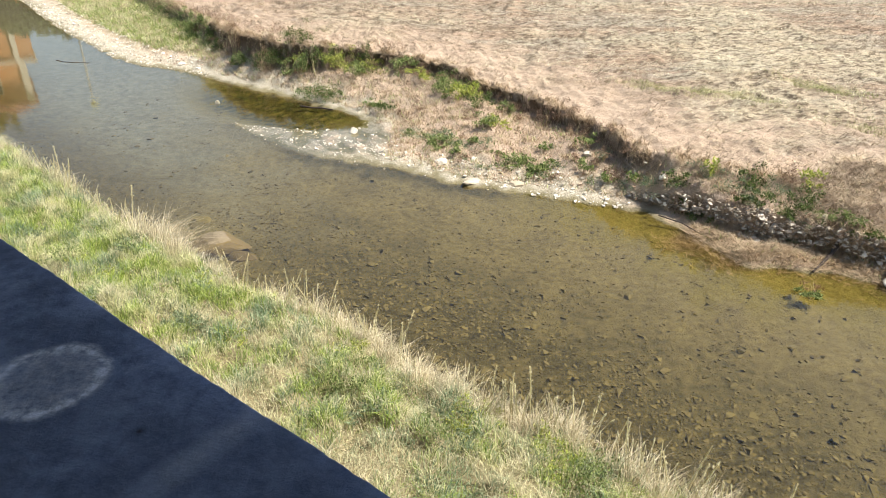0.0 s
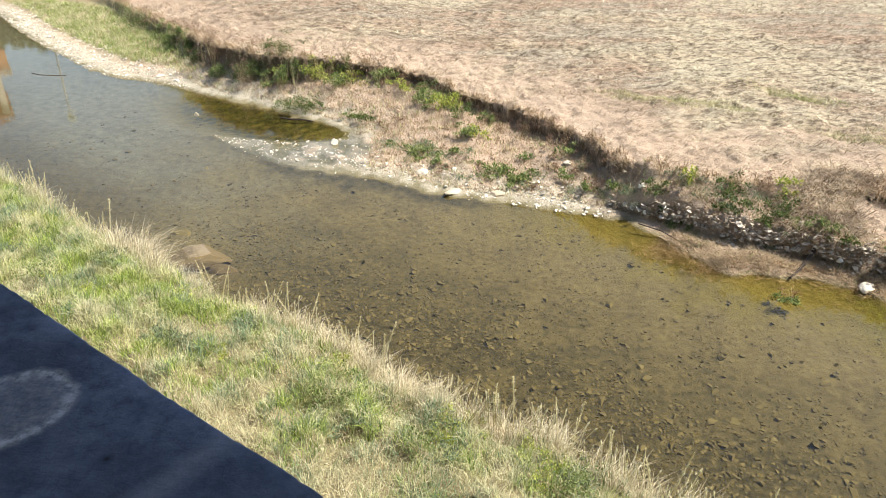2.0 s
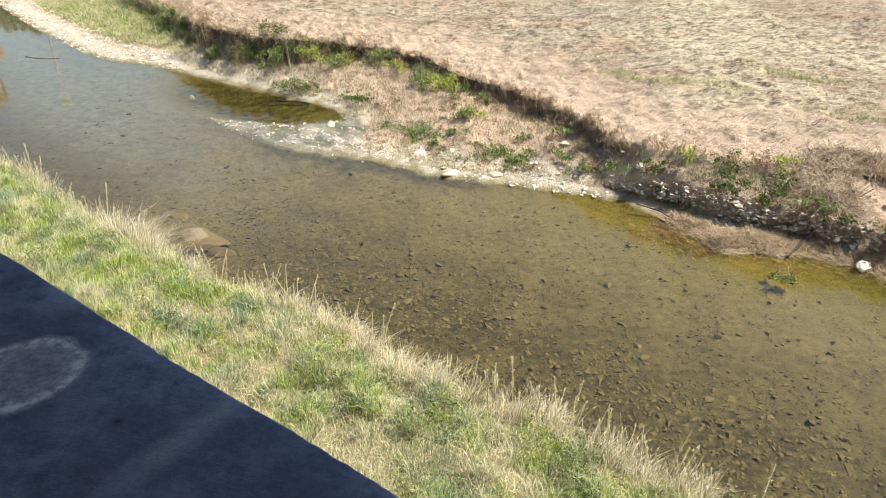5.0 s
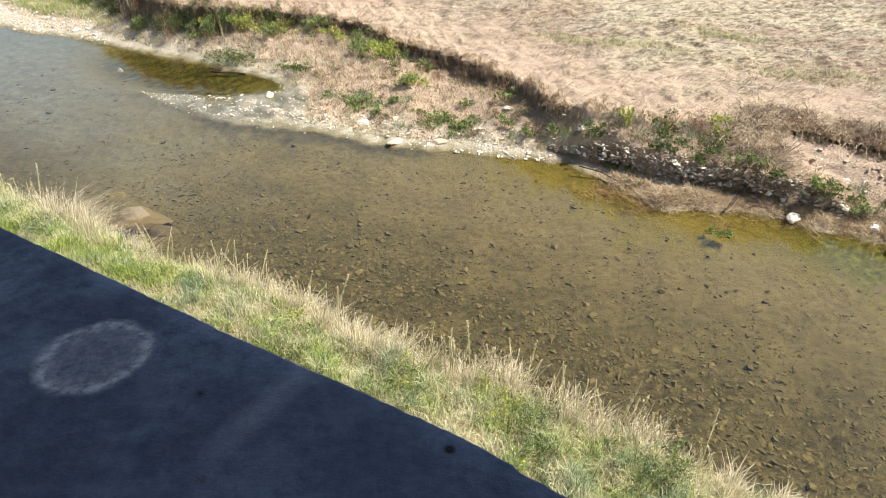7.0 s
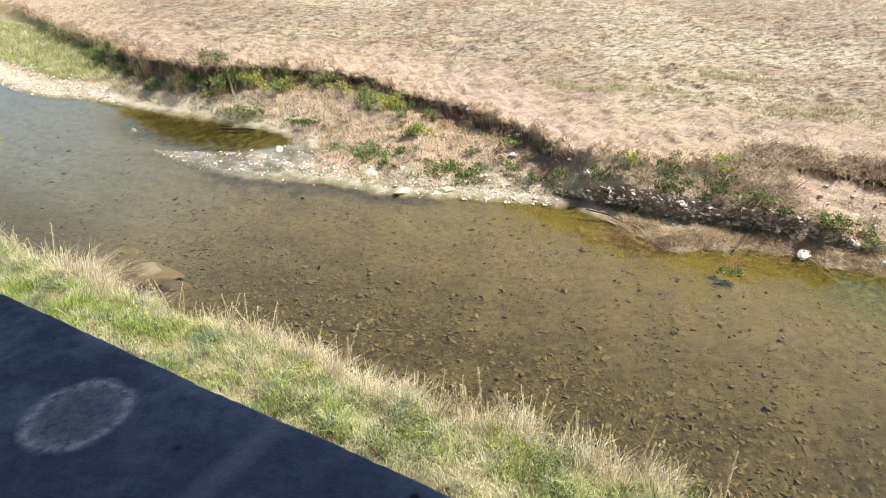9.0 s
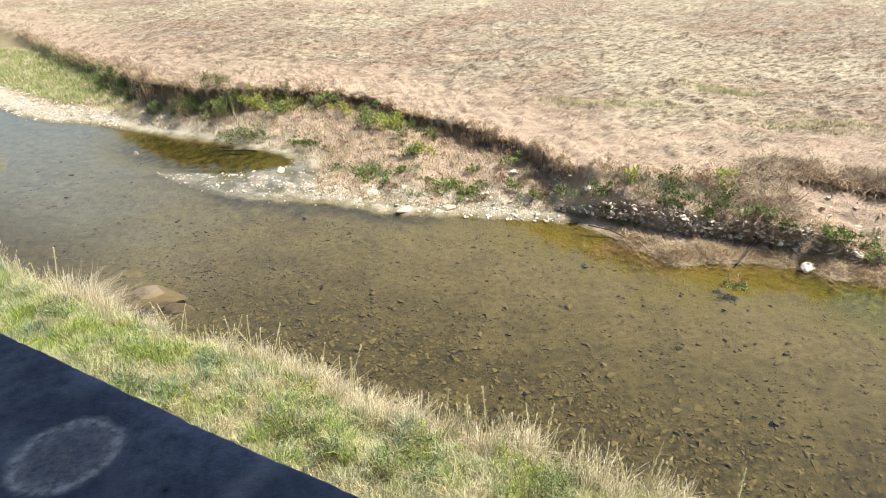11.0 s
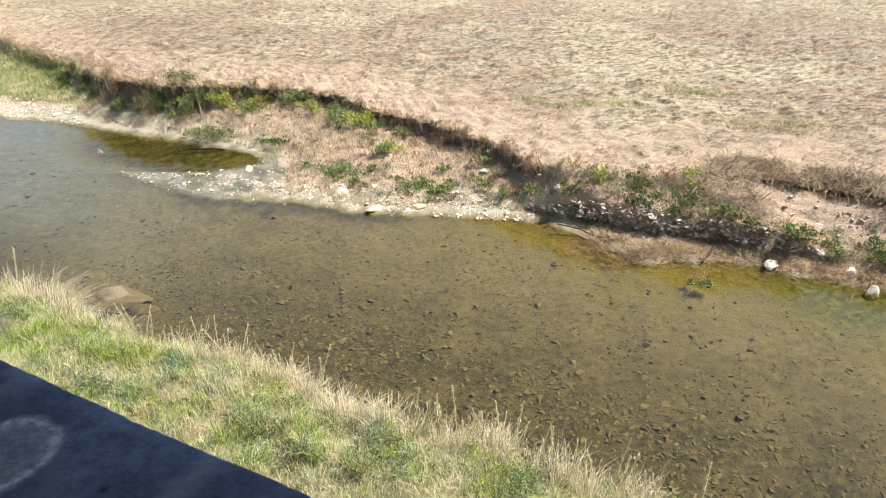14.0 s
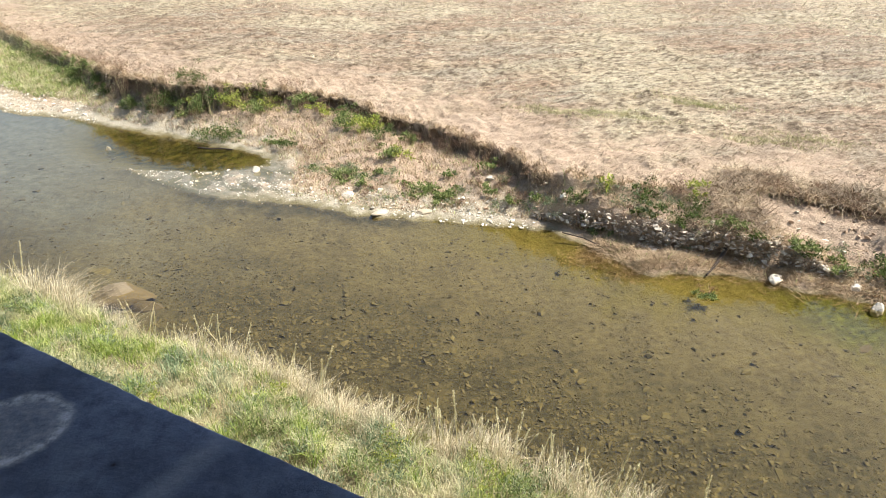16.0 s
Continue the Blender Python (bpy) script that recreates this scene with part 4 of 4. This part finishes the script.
def leaf_cloud(rng, n, centre, radius, size, slim=0.45):
    """n folded leaves in lumps within an ellipsoid."""
    lumps = rng.normal(0, 0.5, (max(5, n // 30), 3))
    c = lumps[rng.randint(0, len(lumps), n)] + rng.normal(0, 0.16, (n, 3))
    c = c * np.array(radius) + np.array(centre)
    c[:, 2] = np.maximum(c[:, 2], size * 0.3)
    d = rng.normal(0, 1, (n, 3)) + [0, 0, 0.5]
    d /= np.linalg.norm(d, axis=1)[:, None]
    w = np.cross(d, rng.normal(0, 1, (n, 3)))
    w /= np.linalg.norm(w, axis=1)[:, None]
    k = np.cross(d, w)
    s = (size * rng.uniform(0.6, 1.4, n))[:, None]
    verts = np.stack([c, c + d * s * 0.5 + w * s * slim * 0.5, c + d * s + k * s * 0.15, c + d * s * 0.5 - w * s * slim * 0.5], 1).reshape(-1, 3)
    i = np.arange(n)[:, None] * 4
    return verts, np.concatenate([i + [0, 1, 2], i + [0, 2, 3]])


def rod(bm, a, b, ra, rb, sides=5):
    axis = (b - a).normalized()
    q = axis.to_track_quat("Z", "Y")
    rings = []
    for p, r in ((a, ra), (b, rb)):
        rings.append([bm.verts.new(p + q @ Vector((math.cos(t) * r, math.sin(t) * r, 0))) for t in (2 * math.pi * k / sides for k in range(sides))])
    for k in range(sides):
        bm.faces.new((rings[0][k], rings[0][(k + 1) % sides], rings[1][(k + 1) % sides], rings[1][k]))
    bm.faces.new(rings[1])
    bm.faces.new(rings[0][::-1])


def plant(name, x, y, radius, height, leaf, n, material, label, seed, stem=STEM, slim=0.45, group=""):
    rng = np.random.RandomState(seed)
    ob = new(name)
    z, _ = terrain(np.array([x]), np.array([y]))
    ob.location = (x, y, max(float(z[0]), -0.03))
    for _ in range(4):
        a, r = rng.uniform(0, 6.28), radius * rng.uniform(0.2, 0.9)
        tip = Vector((math.cos(a) * r, math.sin(a) * r, height * rng.uniform(0.5, 0.95)))
        bm = bmesh.new()
        rod(bm, Vector((tip.x * 0.15, tip.y * 0.15, -0.03)), tip, max(0.004, height * 0.012), 0.003)
        part("stem", bm, stem, ob)
    v, f = leaf_cloud(rng, n, (0, 0, height * 0.5), (radius, radius, height * 0.5), leaf, slim)
    leaves = new("leaves", set_mesh("leaves", v, f, material, False))
    leaves.parent = ob
    tagged(leaves, kind="stuff")
    return tagged(ob, label, "plant", group)


def bank_plants():
    herb, dark, yellow, grey, brown = HERB, DARK_HERB, YELLOW_HERB, GREY_HERB, BROWN_HERB
    rows = (
        (-6.42, 24.24, 0.60, 0.75, dark), (-5.69, 23.83, 0.59, 0.7, dark), (-5.11, 23.96, 0.54, 0.6, dark), (-4.19, 21.64, 0.58, 0.5, dark),
        (-3.68, 21.40, 0.39, 0.35, dark), (-10.64, 29.38, 0.74, 0.7, herb), (-3.40, 23.07, 0.51, 0.7, yellow), (-2.89, 22.52, 0.46, 0.5, herb),
        (-2.43, 22.69, 0.41, 0.45, yellow), (-1.46, 22.17, 0.44, 0.55, herb), (-0.71, 21.64, 0.39, 0.4, yellow), (0.15, 20.48, 0.45, 0.5, herb),
        (0.46, 19.70, 0.44, 0.45, yellow), (-0.03, 20.09, 0.37, 0.4, herb), (1.13, 17.66, 0.36, 0.35, herb), (1.48, 17.71, 0.33, 0.3, yellow),
        (0.99, 18.87, 0.34, 0.4, dark), (0.80, 19.67, 0.36, 0.4, yellow), (-0.74, 17.52, 0.47, 0.22, grey), (-0.14, 17.15, 0.46, 0.22, herb),
        (0.48, 16.81, 0.38, 0.2, grey), (0.10, 17.36, 0.39, 0.2, grey), (1.66, 15.65, 0.36, 0.3, herb), (2.32, 15.29, 0.39, 0.3, herb),
        (2.02, 15.69, 0.30, 0.25, herb), (3.31, 14.95, 0.24, 0.25, herb), (3.81, 14.40, 0.23, 0.25, herb), (-1.78, 20.24, 0.33, 0.25, dark),
        (-2.23, 20.59, 0.31, 0.22, herb), (1.10, 16.53, 0.31, 0.2, grey), (4.58, 13.76, 0.34, 0.35, grey), (4.30, 14.18, 0.23, 0.25, herb),
        (5.94, 12.84, 0.42, 0.42, grey), (6.35, 12.80, 0.34, 0.36, dark), (5.58, 13.28, 0.39, 0.4, grey), (5.73, 13.35, 0.21, 0.4, yellow),
        (6.67, 12.49, 0.39, 0.4, grey), (7.41, 12.56, 0.30, 0.35, yellow), (7.09, 12.01, 0.35, 0.35, dark), (7.63, 11.40, 0.30, 0.32, herb),
        (8.02, 11.10, 0.27, 0.28, dark), (8.61, 10.62, 0.28, 0.22, herb), (8.85, 10.50, 0.30, 0.22, dark), (6.70, 10.30, 0.20, 0.14, brown),
        (6.50, 10.04, 0.22, 0.12, herb), (9.43, 10.12, 0.26, 0.24, grey), (6.28, 12.38, 0.29, 0.3, dark), (5.01, 13.50, 0.27, 0.3, dark),
        (-8.66, 27.16, 0.73, 0.5, brown), (-7.73, 26.10, 0.65, 0.5, brown), (-9.86, 28.91, 0.78, 0.5, brown), (-11.95, 32.09, 0.94, 0.6, brown),
        (-13.15, 33.57, 0.99, 0.6, dark), (-5.15, 24.12, 0.54, 0.45, brown), (-1.83, 23.02, 0.51, 0.4, brown), (2.04, 18.70, 0.42, 0.28, brown),
        (2.74, 18.00, 0.41, 0.26, brown), (3.37, 17.14, 0.39, 0.26, brown), (3.99, 15.85, 0.37, 0.26, brown), (4.35, 14.75, 0.32, 0.26, brown),
        (7.07, 12.61, 0.42, 0.4, brown), (9.23, 12.39, 0.48, 0.3, brown), (9.77, 12.02, 0.48, 0.3, brown), (10.31, 11.50, 0.48, 0.3, brown),
        (-6.00, 24.44, 0.55, 0.4, brown), (-0.74, 19.61, 0.30, 0.2, brown), (-1.42, 19.75, 0.30, 0.2, brown), (0.71, 18.26, 0.28, 0.2, brown),
        (9.97, 9.95, 0.30, 0.28, dark), (10.21, 9.68, 0.39, 0.28, dark), (9.50, 10.74, 0.32, 0.22, grey), (10.52, 10.48, 0.40, 0.3, brown))
    rng = np.random.RandomState(77)
    line = [p for p in LIP if -14 < p[0] < 4.5]
    more = []
    for (ax, ay), (bx, by) in zip(line, line[1:]):
        for _ in range(int(math.hypot(bx - ax, by - ay) * (4.2 if -9 < ax < -2 else 2.6))):
            t, off = rng.uniform(0, 1), rng.uniform(0.1, 0.6)
            mat = (dark, brown, brown, herb, dark, yellow)[rng.randint(6)] if ax < 1 else (brown, brown, brown, herb)[rng.randint(4)]
            high = rng.uniform(0.35, 0.95) if -9 < ax < -2 else rng.uniform(0.2, 0.45)
            more.append((ax + t * (bx - ax) - 0.62 * off, ay + t * (by - ay) - 0.78 * off, rng.uniform(0.18, 0.34), high, mat))
    for _ in range(26):
        x = rng.uniform(3.6, 9.4)
        y = np.interp(x, [p[0] for p in LEDGE], [p[1] for p in LEDGE]) + rng.uniform(0.0, 0.35)
        more.append((x, y, rng.uniform(0.12, 0.24), rng.uniform(0.10, 0.24), (grey, brown, brown, grey, herb, dark)[rng.randint(6)]))
    for _ in range(26):
        x = rng.uniform(-1.5, 4.0)
        y = np.interp(x, [-2, 0, 2, 4], [17.5, 16.4, 15.2, 14.2]) + rng.uniform(-0.3, 1.3)
        more.append((x, y, rng.uniform(0.1, 0.24), rng.uniform(0.08, 0.2), (grey, herb, brown, herb)[rng.randint(4)]))
    rows = rows + tuple(more)
    words = {HERB.name: "fresh green leafy herb on the far bank", DARK_HERB.name: "dark green bramble on the cut bank", YELLOW_HERB.name: "yellow-green flowering weed on the bank",
             GREY_HERB.name: "grey-green feathery weed on the bank", BROWN_HERB.name: "dead brown weed on the edge of the field"}
    for i, (x, y, r, h, mat) in enumerate(rows):
        leaf = 0.065 if mat in (HERB, YELLOW_HERB) else 0.05
        plant("weed", x, y, r, h, leaf, int((620 if mat is dark else 360) * (r / 0.35) ** 1.4), mat, words[mat.name], 200 + i, slim=0.25 if mat in (GREY_HERB, BROWN_HERB) else 0.5, group="weeds on the far bank")


bank_plants()


def seed_stalks():
    """Tall thin flower stalks along the near water edge: four kinds, repeated."""
    rng = np.random.RandomState(81)
    made = []
    for k in range(5):
        h = (0.55, 0.68, 0.75, 0.6, 0.85)[k]
        ob = new("seed_stalk")
        bend = rng.uniform(-0.10, 0.10, 2)
        bm = bmesh.new()
        last = Vector((0, 0, -0.03))
        pts = []
        for j in range(1, 6):
            f = j / 5
            p = Vector((bend[0] * f * f, bend[1] * f * f, h * f))
            rod(bm, last, p, 0.006, 0.005, 4)
            pts.append(p)
            last = p
        part("stem", bm, STEM, ob)
        v, f = leaf_cloud(rng, 90, (0, 0, 0), (0, 0, 0), 0.019, 0.5)
        t = rng.uniform(0.4, 1.0, 90)
        shift = np.stack([bend[0] * t * t, bend[1] * t * t, h * t], -1) + rng.normal(0, 0.006, (90, 3))
        v[:] -= np.repeat(v[0::4], 4, 0)
        v += np.repeat(shift, 4, 0)
        head = new("seed_head", set_mesh("seed_head", v, f, SEEDS, False))
        head.parent = ob
        tagged(head, kind="stuff")
        tagged(ob, "thin dry flower stalk in the grass by the water", "plant", "stalks along the near bank")
        made.append(ob)
    placed = 0
    for i in range(150):
        x = rng.choice((-8.4, -5.9, -3.2, -2.2, -1.3, -0.4, 0.4, 1.1, 1.7, 2.3, 2.9, 3.6)) + rng.normal(0, 0.35)
        y = np.interp(x, [p[0] for p in SHORE_NEAR], [p[1] for p in SHORE_NEAR])
        off = rng.uniform(0.03, 0.28)
        x, y = x - 0.62 * off, y - 0.78 * off
        z, _ = terrain(np.array([x]), np.array([y]))
        m = pose(x, y, float(z[0]), rng.normal(0, 9), rng.normal(0, 9), rng.uniform(0, 360)) @ Matrix.Scale(rng.uniform(0.7, 1.25), 4)
        if placed < 5:
            made[placed].matrix_basis = m
        else:
            copy_thing(made[i % 5], m)
        placed += 1


SEEDS = leaf_material("seeds", (0.34, 0.32, 0.18), (0.64, 0.58, 0.38))
seed_stalks()


def grass_heads():
    """Thin bent stalks, each with one dry oat-like head, along the near water edge."""
    rng = np.random.RandomState(83)
    made = []
    for k in range(6):
        h = rng.uniform(0.35, 0.62)
        ob = new("grass_stalk")
        lean = rng.uniform(0.08, 0.24)
        pts = [Vector((lean * f * f, 0, h * f - 0.03)) for f in (0, 0.3, 0.6, 0.85, 1.0)]
        bm = bmesh.new()
        for a, b in zip(pts, pts[1:]):
            rod(bm, a, b, 0.0035, 0.003, 4)
        part("stem", bm, SEEDS, ob)
        bm = bmesh.new()
        tip = pts[-1] + Vector((0.03, 0, 0.05))
        mid = (pts[-1] + tip) / 2
        rod(bm, pts[-1], mid, 0.004, 0.011, 5)
        rod(bm, mid, tip, 0.011, 0.002, 5)
        part("seed_head", bm, SEEDS, ob)
        made.append(tagged(ob, "thin dry grass stalk with a drooping seed head", "plant", "grass heads along the near bank"))
    for i in range(290):
        x = rng.choice((-9.4, -8.6, -7.8, -7.0, -6.4, -5.2, -2.0, -0.6, 0.6, 1.4, 2.0, 2.6, 3.1)) + rng.normal(0, 0.45)
        y = np.interp(x, [p[0] for p in SHORE_NEAR], [p[1] for p in SHORE_NEAR])
        off = rng.uniform(-0.02, 0.4)
        x, y = x - 0.62 * off, y - 0.78 * off
        z, _ = terrain(np.array([x]), np.array([y]))
        m = pose(x, y, max(0.02, float(z[0])), rng.normal(0, 8), rng.normal(0, 8), rng.normal(50, 60)) @ Matrix.Scale(rng.uniform(0.7, 1.2), 4)
        if i < 6:
            made[i].matrix_basis = m
        else:
            copy_thing(made[i % 6], m)


grass_heads()


def near_weeds():
    rng = np.random.RandomState(91)
    for i in range(60):
        x = rng.uniform(-10, 3.2)
        y = np.interp(x, [p[0] for p in SHORE_NEAR], [p[1] for p in SHORE_NEAR]) - rng.uniform(0.4, 2.6)
        mat = (HERB, YELLOW_HERB, GREY_HERB, HERB)[i % 4]
        plant("weed", x, y, rng.uniform(0.16, 0.34), rng.uniform(0.16, 0.32), 0.04, 300, mat, "low leafy weed in the grass of the near bank", 300 + i, slim=0.4, group="weeds on the near bank")


near_weeds()


# ---- driftwood ----
def branch(name, points, thick, label):
    bm = bmesh.new()
    pts = [Vector(p) for p in points]
    for i, (a, b) in enumerate(zip(pts, pts[1:])):
        f = i / max(1, len(pts) - 1)
        rod(bm, a, b, thick * (1 - 0.6 * f), thick * (1 - 0.6 * (f + 1 / len(pts))), 6)
    return tagged(part(name, bm, BARK), label, "driftwood")


branch("driftwood", [(7.62, 11.42, 0.42), (7.40, 11.22, 0.22), (7.12, 11.0, 0.10), (6.9, 10.82, 0.05)], 0.05, "dark bar lying down the shore")
branch("driftwood", [(4.60, 12.98, 0.16), (5.0, 12.66, 0.14), (5.3, 12.3, 0.06)], 0.014, "thin dark branch on the beach")
branch("driftwood", [(-15.3, 27.0, 0.0), (-14.9, 26.75, 0.0), (-14.4, 26.62, 0.005), (-13.8, 26.6, 0.01)], 0.018, "thin branch floating in the river")
branch("driftwood", [(-4.6, 21.2, -0.02), (-4.2, 21.0, 0.0), (-3.9, 20.93, 0.02), (-3.5, 20.8, 0.0)], 0.035, "waterlogged stick in the still pool")


# ---- house, lamp and trees upstream, seen in the water ----
ORANGE = plain("orange_render", (0.50, 0.22, 0.09), (0.62, 0.30, 0.13), 3)
CREAM = plain("cream_stone", (0.62, 0.54, 0.40), (0.74, 0.66, 0.50), 6)
ROOF = plain("roof_tiles", (0.26, 0.11, 0.07), (0.40, 0.19, 0.12), 10)
GLASS = plain("window_glass", (0.03, 0.035, 0.04), (0.05, 0.055, 0.06), 2, 0.08, 0.0)
METAL = plain("lamp_metal", (0.30, 0.31, 0.28), (0.42, 0.42, 0.38), 9, 0.5)
LAMP_HEAD = plain("lamp_head", (0.42, 0.44, 0.16), (0.52, 0.52, 0.22), 9, 0.4)


def house():
    """Two storeys; the upper one is narrower, with cream corner strips and a cream band."""
    ob = new("house")
    ob.matrix_world = pose(-30.7, 51.6, 1.5, 0, 0, 32)   # its near right corner; x runs to the left along the front
    def put(name, a, b, mat, parent=ob, label=""):
        bm = bmesh.new()
        box(bm, a, b)
        return part(name, bm, mat, parent, label)
    put("wall", (-11, 0, -1), (0, 9, 4.2), ORANGE)
    put("wall", (-11, 0.4, 4.45), (-1.1, 8.6, 7.4), ORANGE)
    put("band", (-11.1, -0.12, 4.2), (0.1, 9.1, 4.45), CREAM, label="cream stone band")
    for x in (-1.05, -5.4, -11.0):
        put("corner_strip", (x - 0.12, 0.22, 4.45), (x + 0.34, 0.7, 7.5), CREAM, label="cream corner strip")
    put("corner_strip", (-1.3, -0.14, -1), (-0.95, 0.2, 4.2), CREAM)
    for z, y in ((1.0, -0.02), (5.1, 0.38)):
        for x in (-3.2, -7.6):
            w = put("window", (x - 0.6, y - 0.05, z), (x + 0.6, y + 0.1, z + 1.6), CREAM)
            for dx in (-0.28, 0.28):
                put("pane", (x + dx - 0.24, y - 0.07, z + 0.1), (x + dx + 0.24, y - 0.04, z + 1.5), GLASS, w)
    bm = bmesh.new()
    ps = [bm.verts.new(p) for p in ((-11.6, -0.3, 7.5), (-0.5, -0.3, 7.5), (-0.5, 9.2, 7.5), (-11.6, 9.2, 7.5), (-9.0, 4.4, 9.6), (-3.2, 4.4, 9.6))]
    for f in ((3, 2, 1, 0), (0, 1, 5, 4), (1, 2, 5), (2, 3, 4, 5), (3, 0, 4)):
        bm.faces.new([ps[i] for i in f])
    part("roof", bm, ROOF, ob)
    tagged(ob, "orange rendered house with cream stone trim", "house")


def lamp():
    ob = new("street_lamp")
    ob.location = (-27.9, 53.2, 1.6)
    bm = bmesh.new()
    rod(bm, Vector((0, 0, -0.3)), Vector((0, 0, 7.9)), 0.09, 0.055, 8)
    part("pole", bm, METAL, ob)
    bm = bmesh.new()
    rod(bm, Vector((0, 0, 7.9)), Vector((0, 0, 8.05)), 0.12, 0.42, 10)
    rod(bm, Vector((0, 0, 8.05)), Vector((0, 0, 8.35)), 0.42, 0.2, 10)
    part("lamp_head", bm, LAMP_HEAD, ob)
    tagged(ob, "tall street lamp with a round head", "street lamp")


def tree(x, y, height, radius, seed):
    rng = np.random.RandomState(seed)
    ob = new("tree")
    z, _ = terrain(np.array([x]), np.array([y]))
    ob.location = (x, y, float(z[0]))
    bm = bmesh.new()
    rod(bm, Vector((0, 0, -0.3)), Vector((0, 0, height * 0.45)), 0.28, 0.18, 8)
    part("trunk", bm, BARK, ob)
    verts, faces, base = [], [], 0
    for _ in range(9):
        a = rng.uniform(0, 6.28)
        tip = Vector((math.cos(a) * radius * 0.6, math.sin(a) * radius * 0.6, height * rng.uniform(0.5, 0.9)))
        bm = bmesh.new()
        rod(bm, Vector((0, 0, height * rng.uniform(0.25, 0.45))), tip, 0.10, 0.03, 6)
        part("limb", bm, BARK, ob)
        v, f = leaf_cloud(rng, 900, tip, (radius * 0.5, radius * 0.5, height * 0.17), 0.28, 0.6)
        verts.append(v)
        faces.append(f + base)
        base += len(v)
    crown = new("crown", set_mesh("crown", np.concatenate(verts), np.concatenate(faces), DARK_HERB, False))
    crown.parent = ob
    tagged(ob, "broadleaf tree with a dense green crown upstream", "tree")


house()
lamp()
tree(-36.2, 51.0, 11.0, 2.4, 95)
tree(-31.5, 49.6, 3.0, 1.6, 98)
tree(-28.6, 48.4, 2.8, 1.5, 99)
tree(-25.8, 47.6, 2.6, 1.5, 100)
tree(-43.0, 58.0, 12.0, 4.5, 96)
tree(-46.0, 44.0, 10.0, 4.0, 97)


# ---- single stones: on the riverbed, in the rubble bank, on the spit ----
GROUND_OB = bpy.data.objects["ground"]


def loose_stones(name, places, meshes, rng, tilt, lift):
    for x, y, s, *height in places:
        z = height or terrain(np.array([x]), np.array([y]))[0]
        ob = new(name, meshes[rng.randint(len(meshes))])
        ob.parent = GROUND_OB
        ob.matrix_world = pose(x, y, float(z[0]) + lift * s, rng.normal(0, tilt), rng.normal(0, tilt), rng.uniform(0, 360)) @ Matrix.Scale(s, 4)


def single_stones():
    rng = np.random.RandomState(71)
    bed = [stone_mesh("river_stone", 300 + k, 0.26, BED_STONE) for k in range(8)]
    x, y, r = scatter(3000, -9, 9, 5, 9.5, 72)
    dn = line_distance(x, y, SHORE_NEAR)
    ok = ~inside(x, y, SHORE_NEAR + NEAR_CLOSE) & (dn > 0.2) & (dn < 3.2) & (x > -6) & (x < 6)
    pick = np.where(ok)[0][:230]
    loose_stones("river_stone", [(x[i], y[i], float(np.clip(rng.lognormal(-2.0, 0.4), 0.07, 0.34))) for i in pick], bed, rng, 9, -0.03)
    lime = [stone_mesh("beach_stone", 320 + k, 0.5, LIME) for k in range(6)]
    x, y, r = scatter(9000, -16, 6, 12, 17, 73)
    far, field, ds, dl = bank(x, y)
    ok = far & ~field & (((x > -6.6) & (x < -1.5) & (y < 19.4) & (line_distance(x, y, SPIT_BAND) < 0.55)) | ((x >= -1.5) & (x < 4) & (ds < 1.0)))
    pick = np.where(ok)[0][:240]
    loose_stones("beach_stone", [(x[i], y[i], float(np.clip(rng.lognormal(-2.3, 0.4), 0.06, 0.22))) for i in pick], lime, rng, 12, 0.05)
    rub = [stone_mesh("bank_stone", 340 + k, 0.42, RUBBLE) for k in range(8)]
    x, y, r = scatter(60000, -3, 9, 11, 15, 74)
    far, field, ds, dl = bank(x, y)
    dk, up = line_distance(x, y, LEDGE), inside(x, y, LEDGE + FAR_CLOSE)
    ok = far & ~field & (x > 3.9) & (x < 9.8) & ((dk < 0.16) & up | (rng.uniform(0, 1, len(x)) < 0.06) & up & (x > 7.5))
    pick = np.where(ok)[0][:200]
    loose_stones("bank_stone", [(x[i] - 0.07, y[i] - 0.08, float(np.clip(rng.lognormal(-2.15, 0.4), 0.06, 0.26))) for i in pick], rub, rng, 10, 0.04)
    x, y, z, r = ledge_points(90, 75)
    loose_stones("bank_stone", [(a, b, float(np.clip(rng.lognormal(-1.95, 0.35), 0.08, 0.26)), c) for a, b, c in zip(x, y, z)], rub, rng, 10, 0.0)


single_stones()
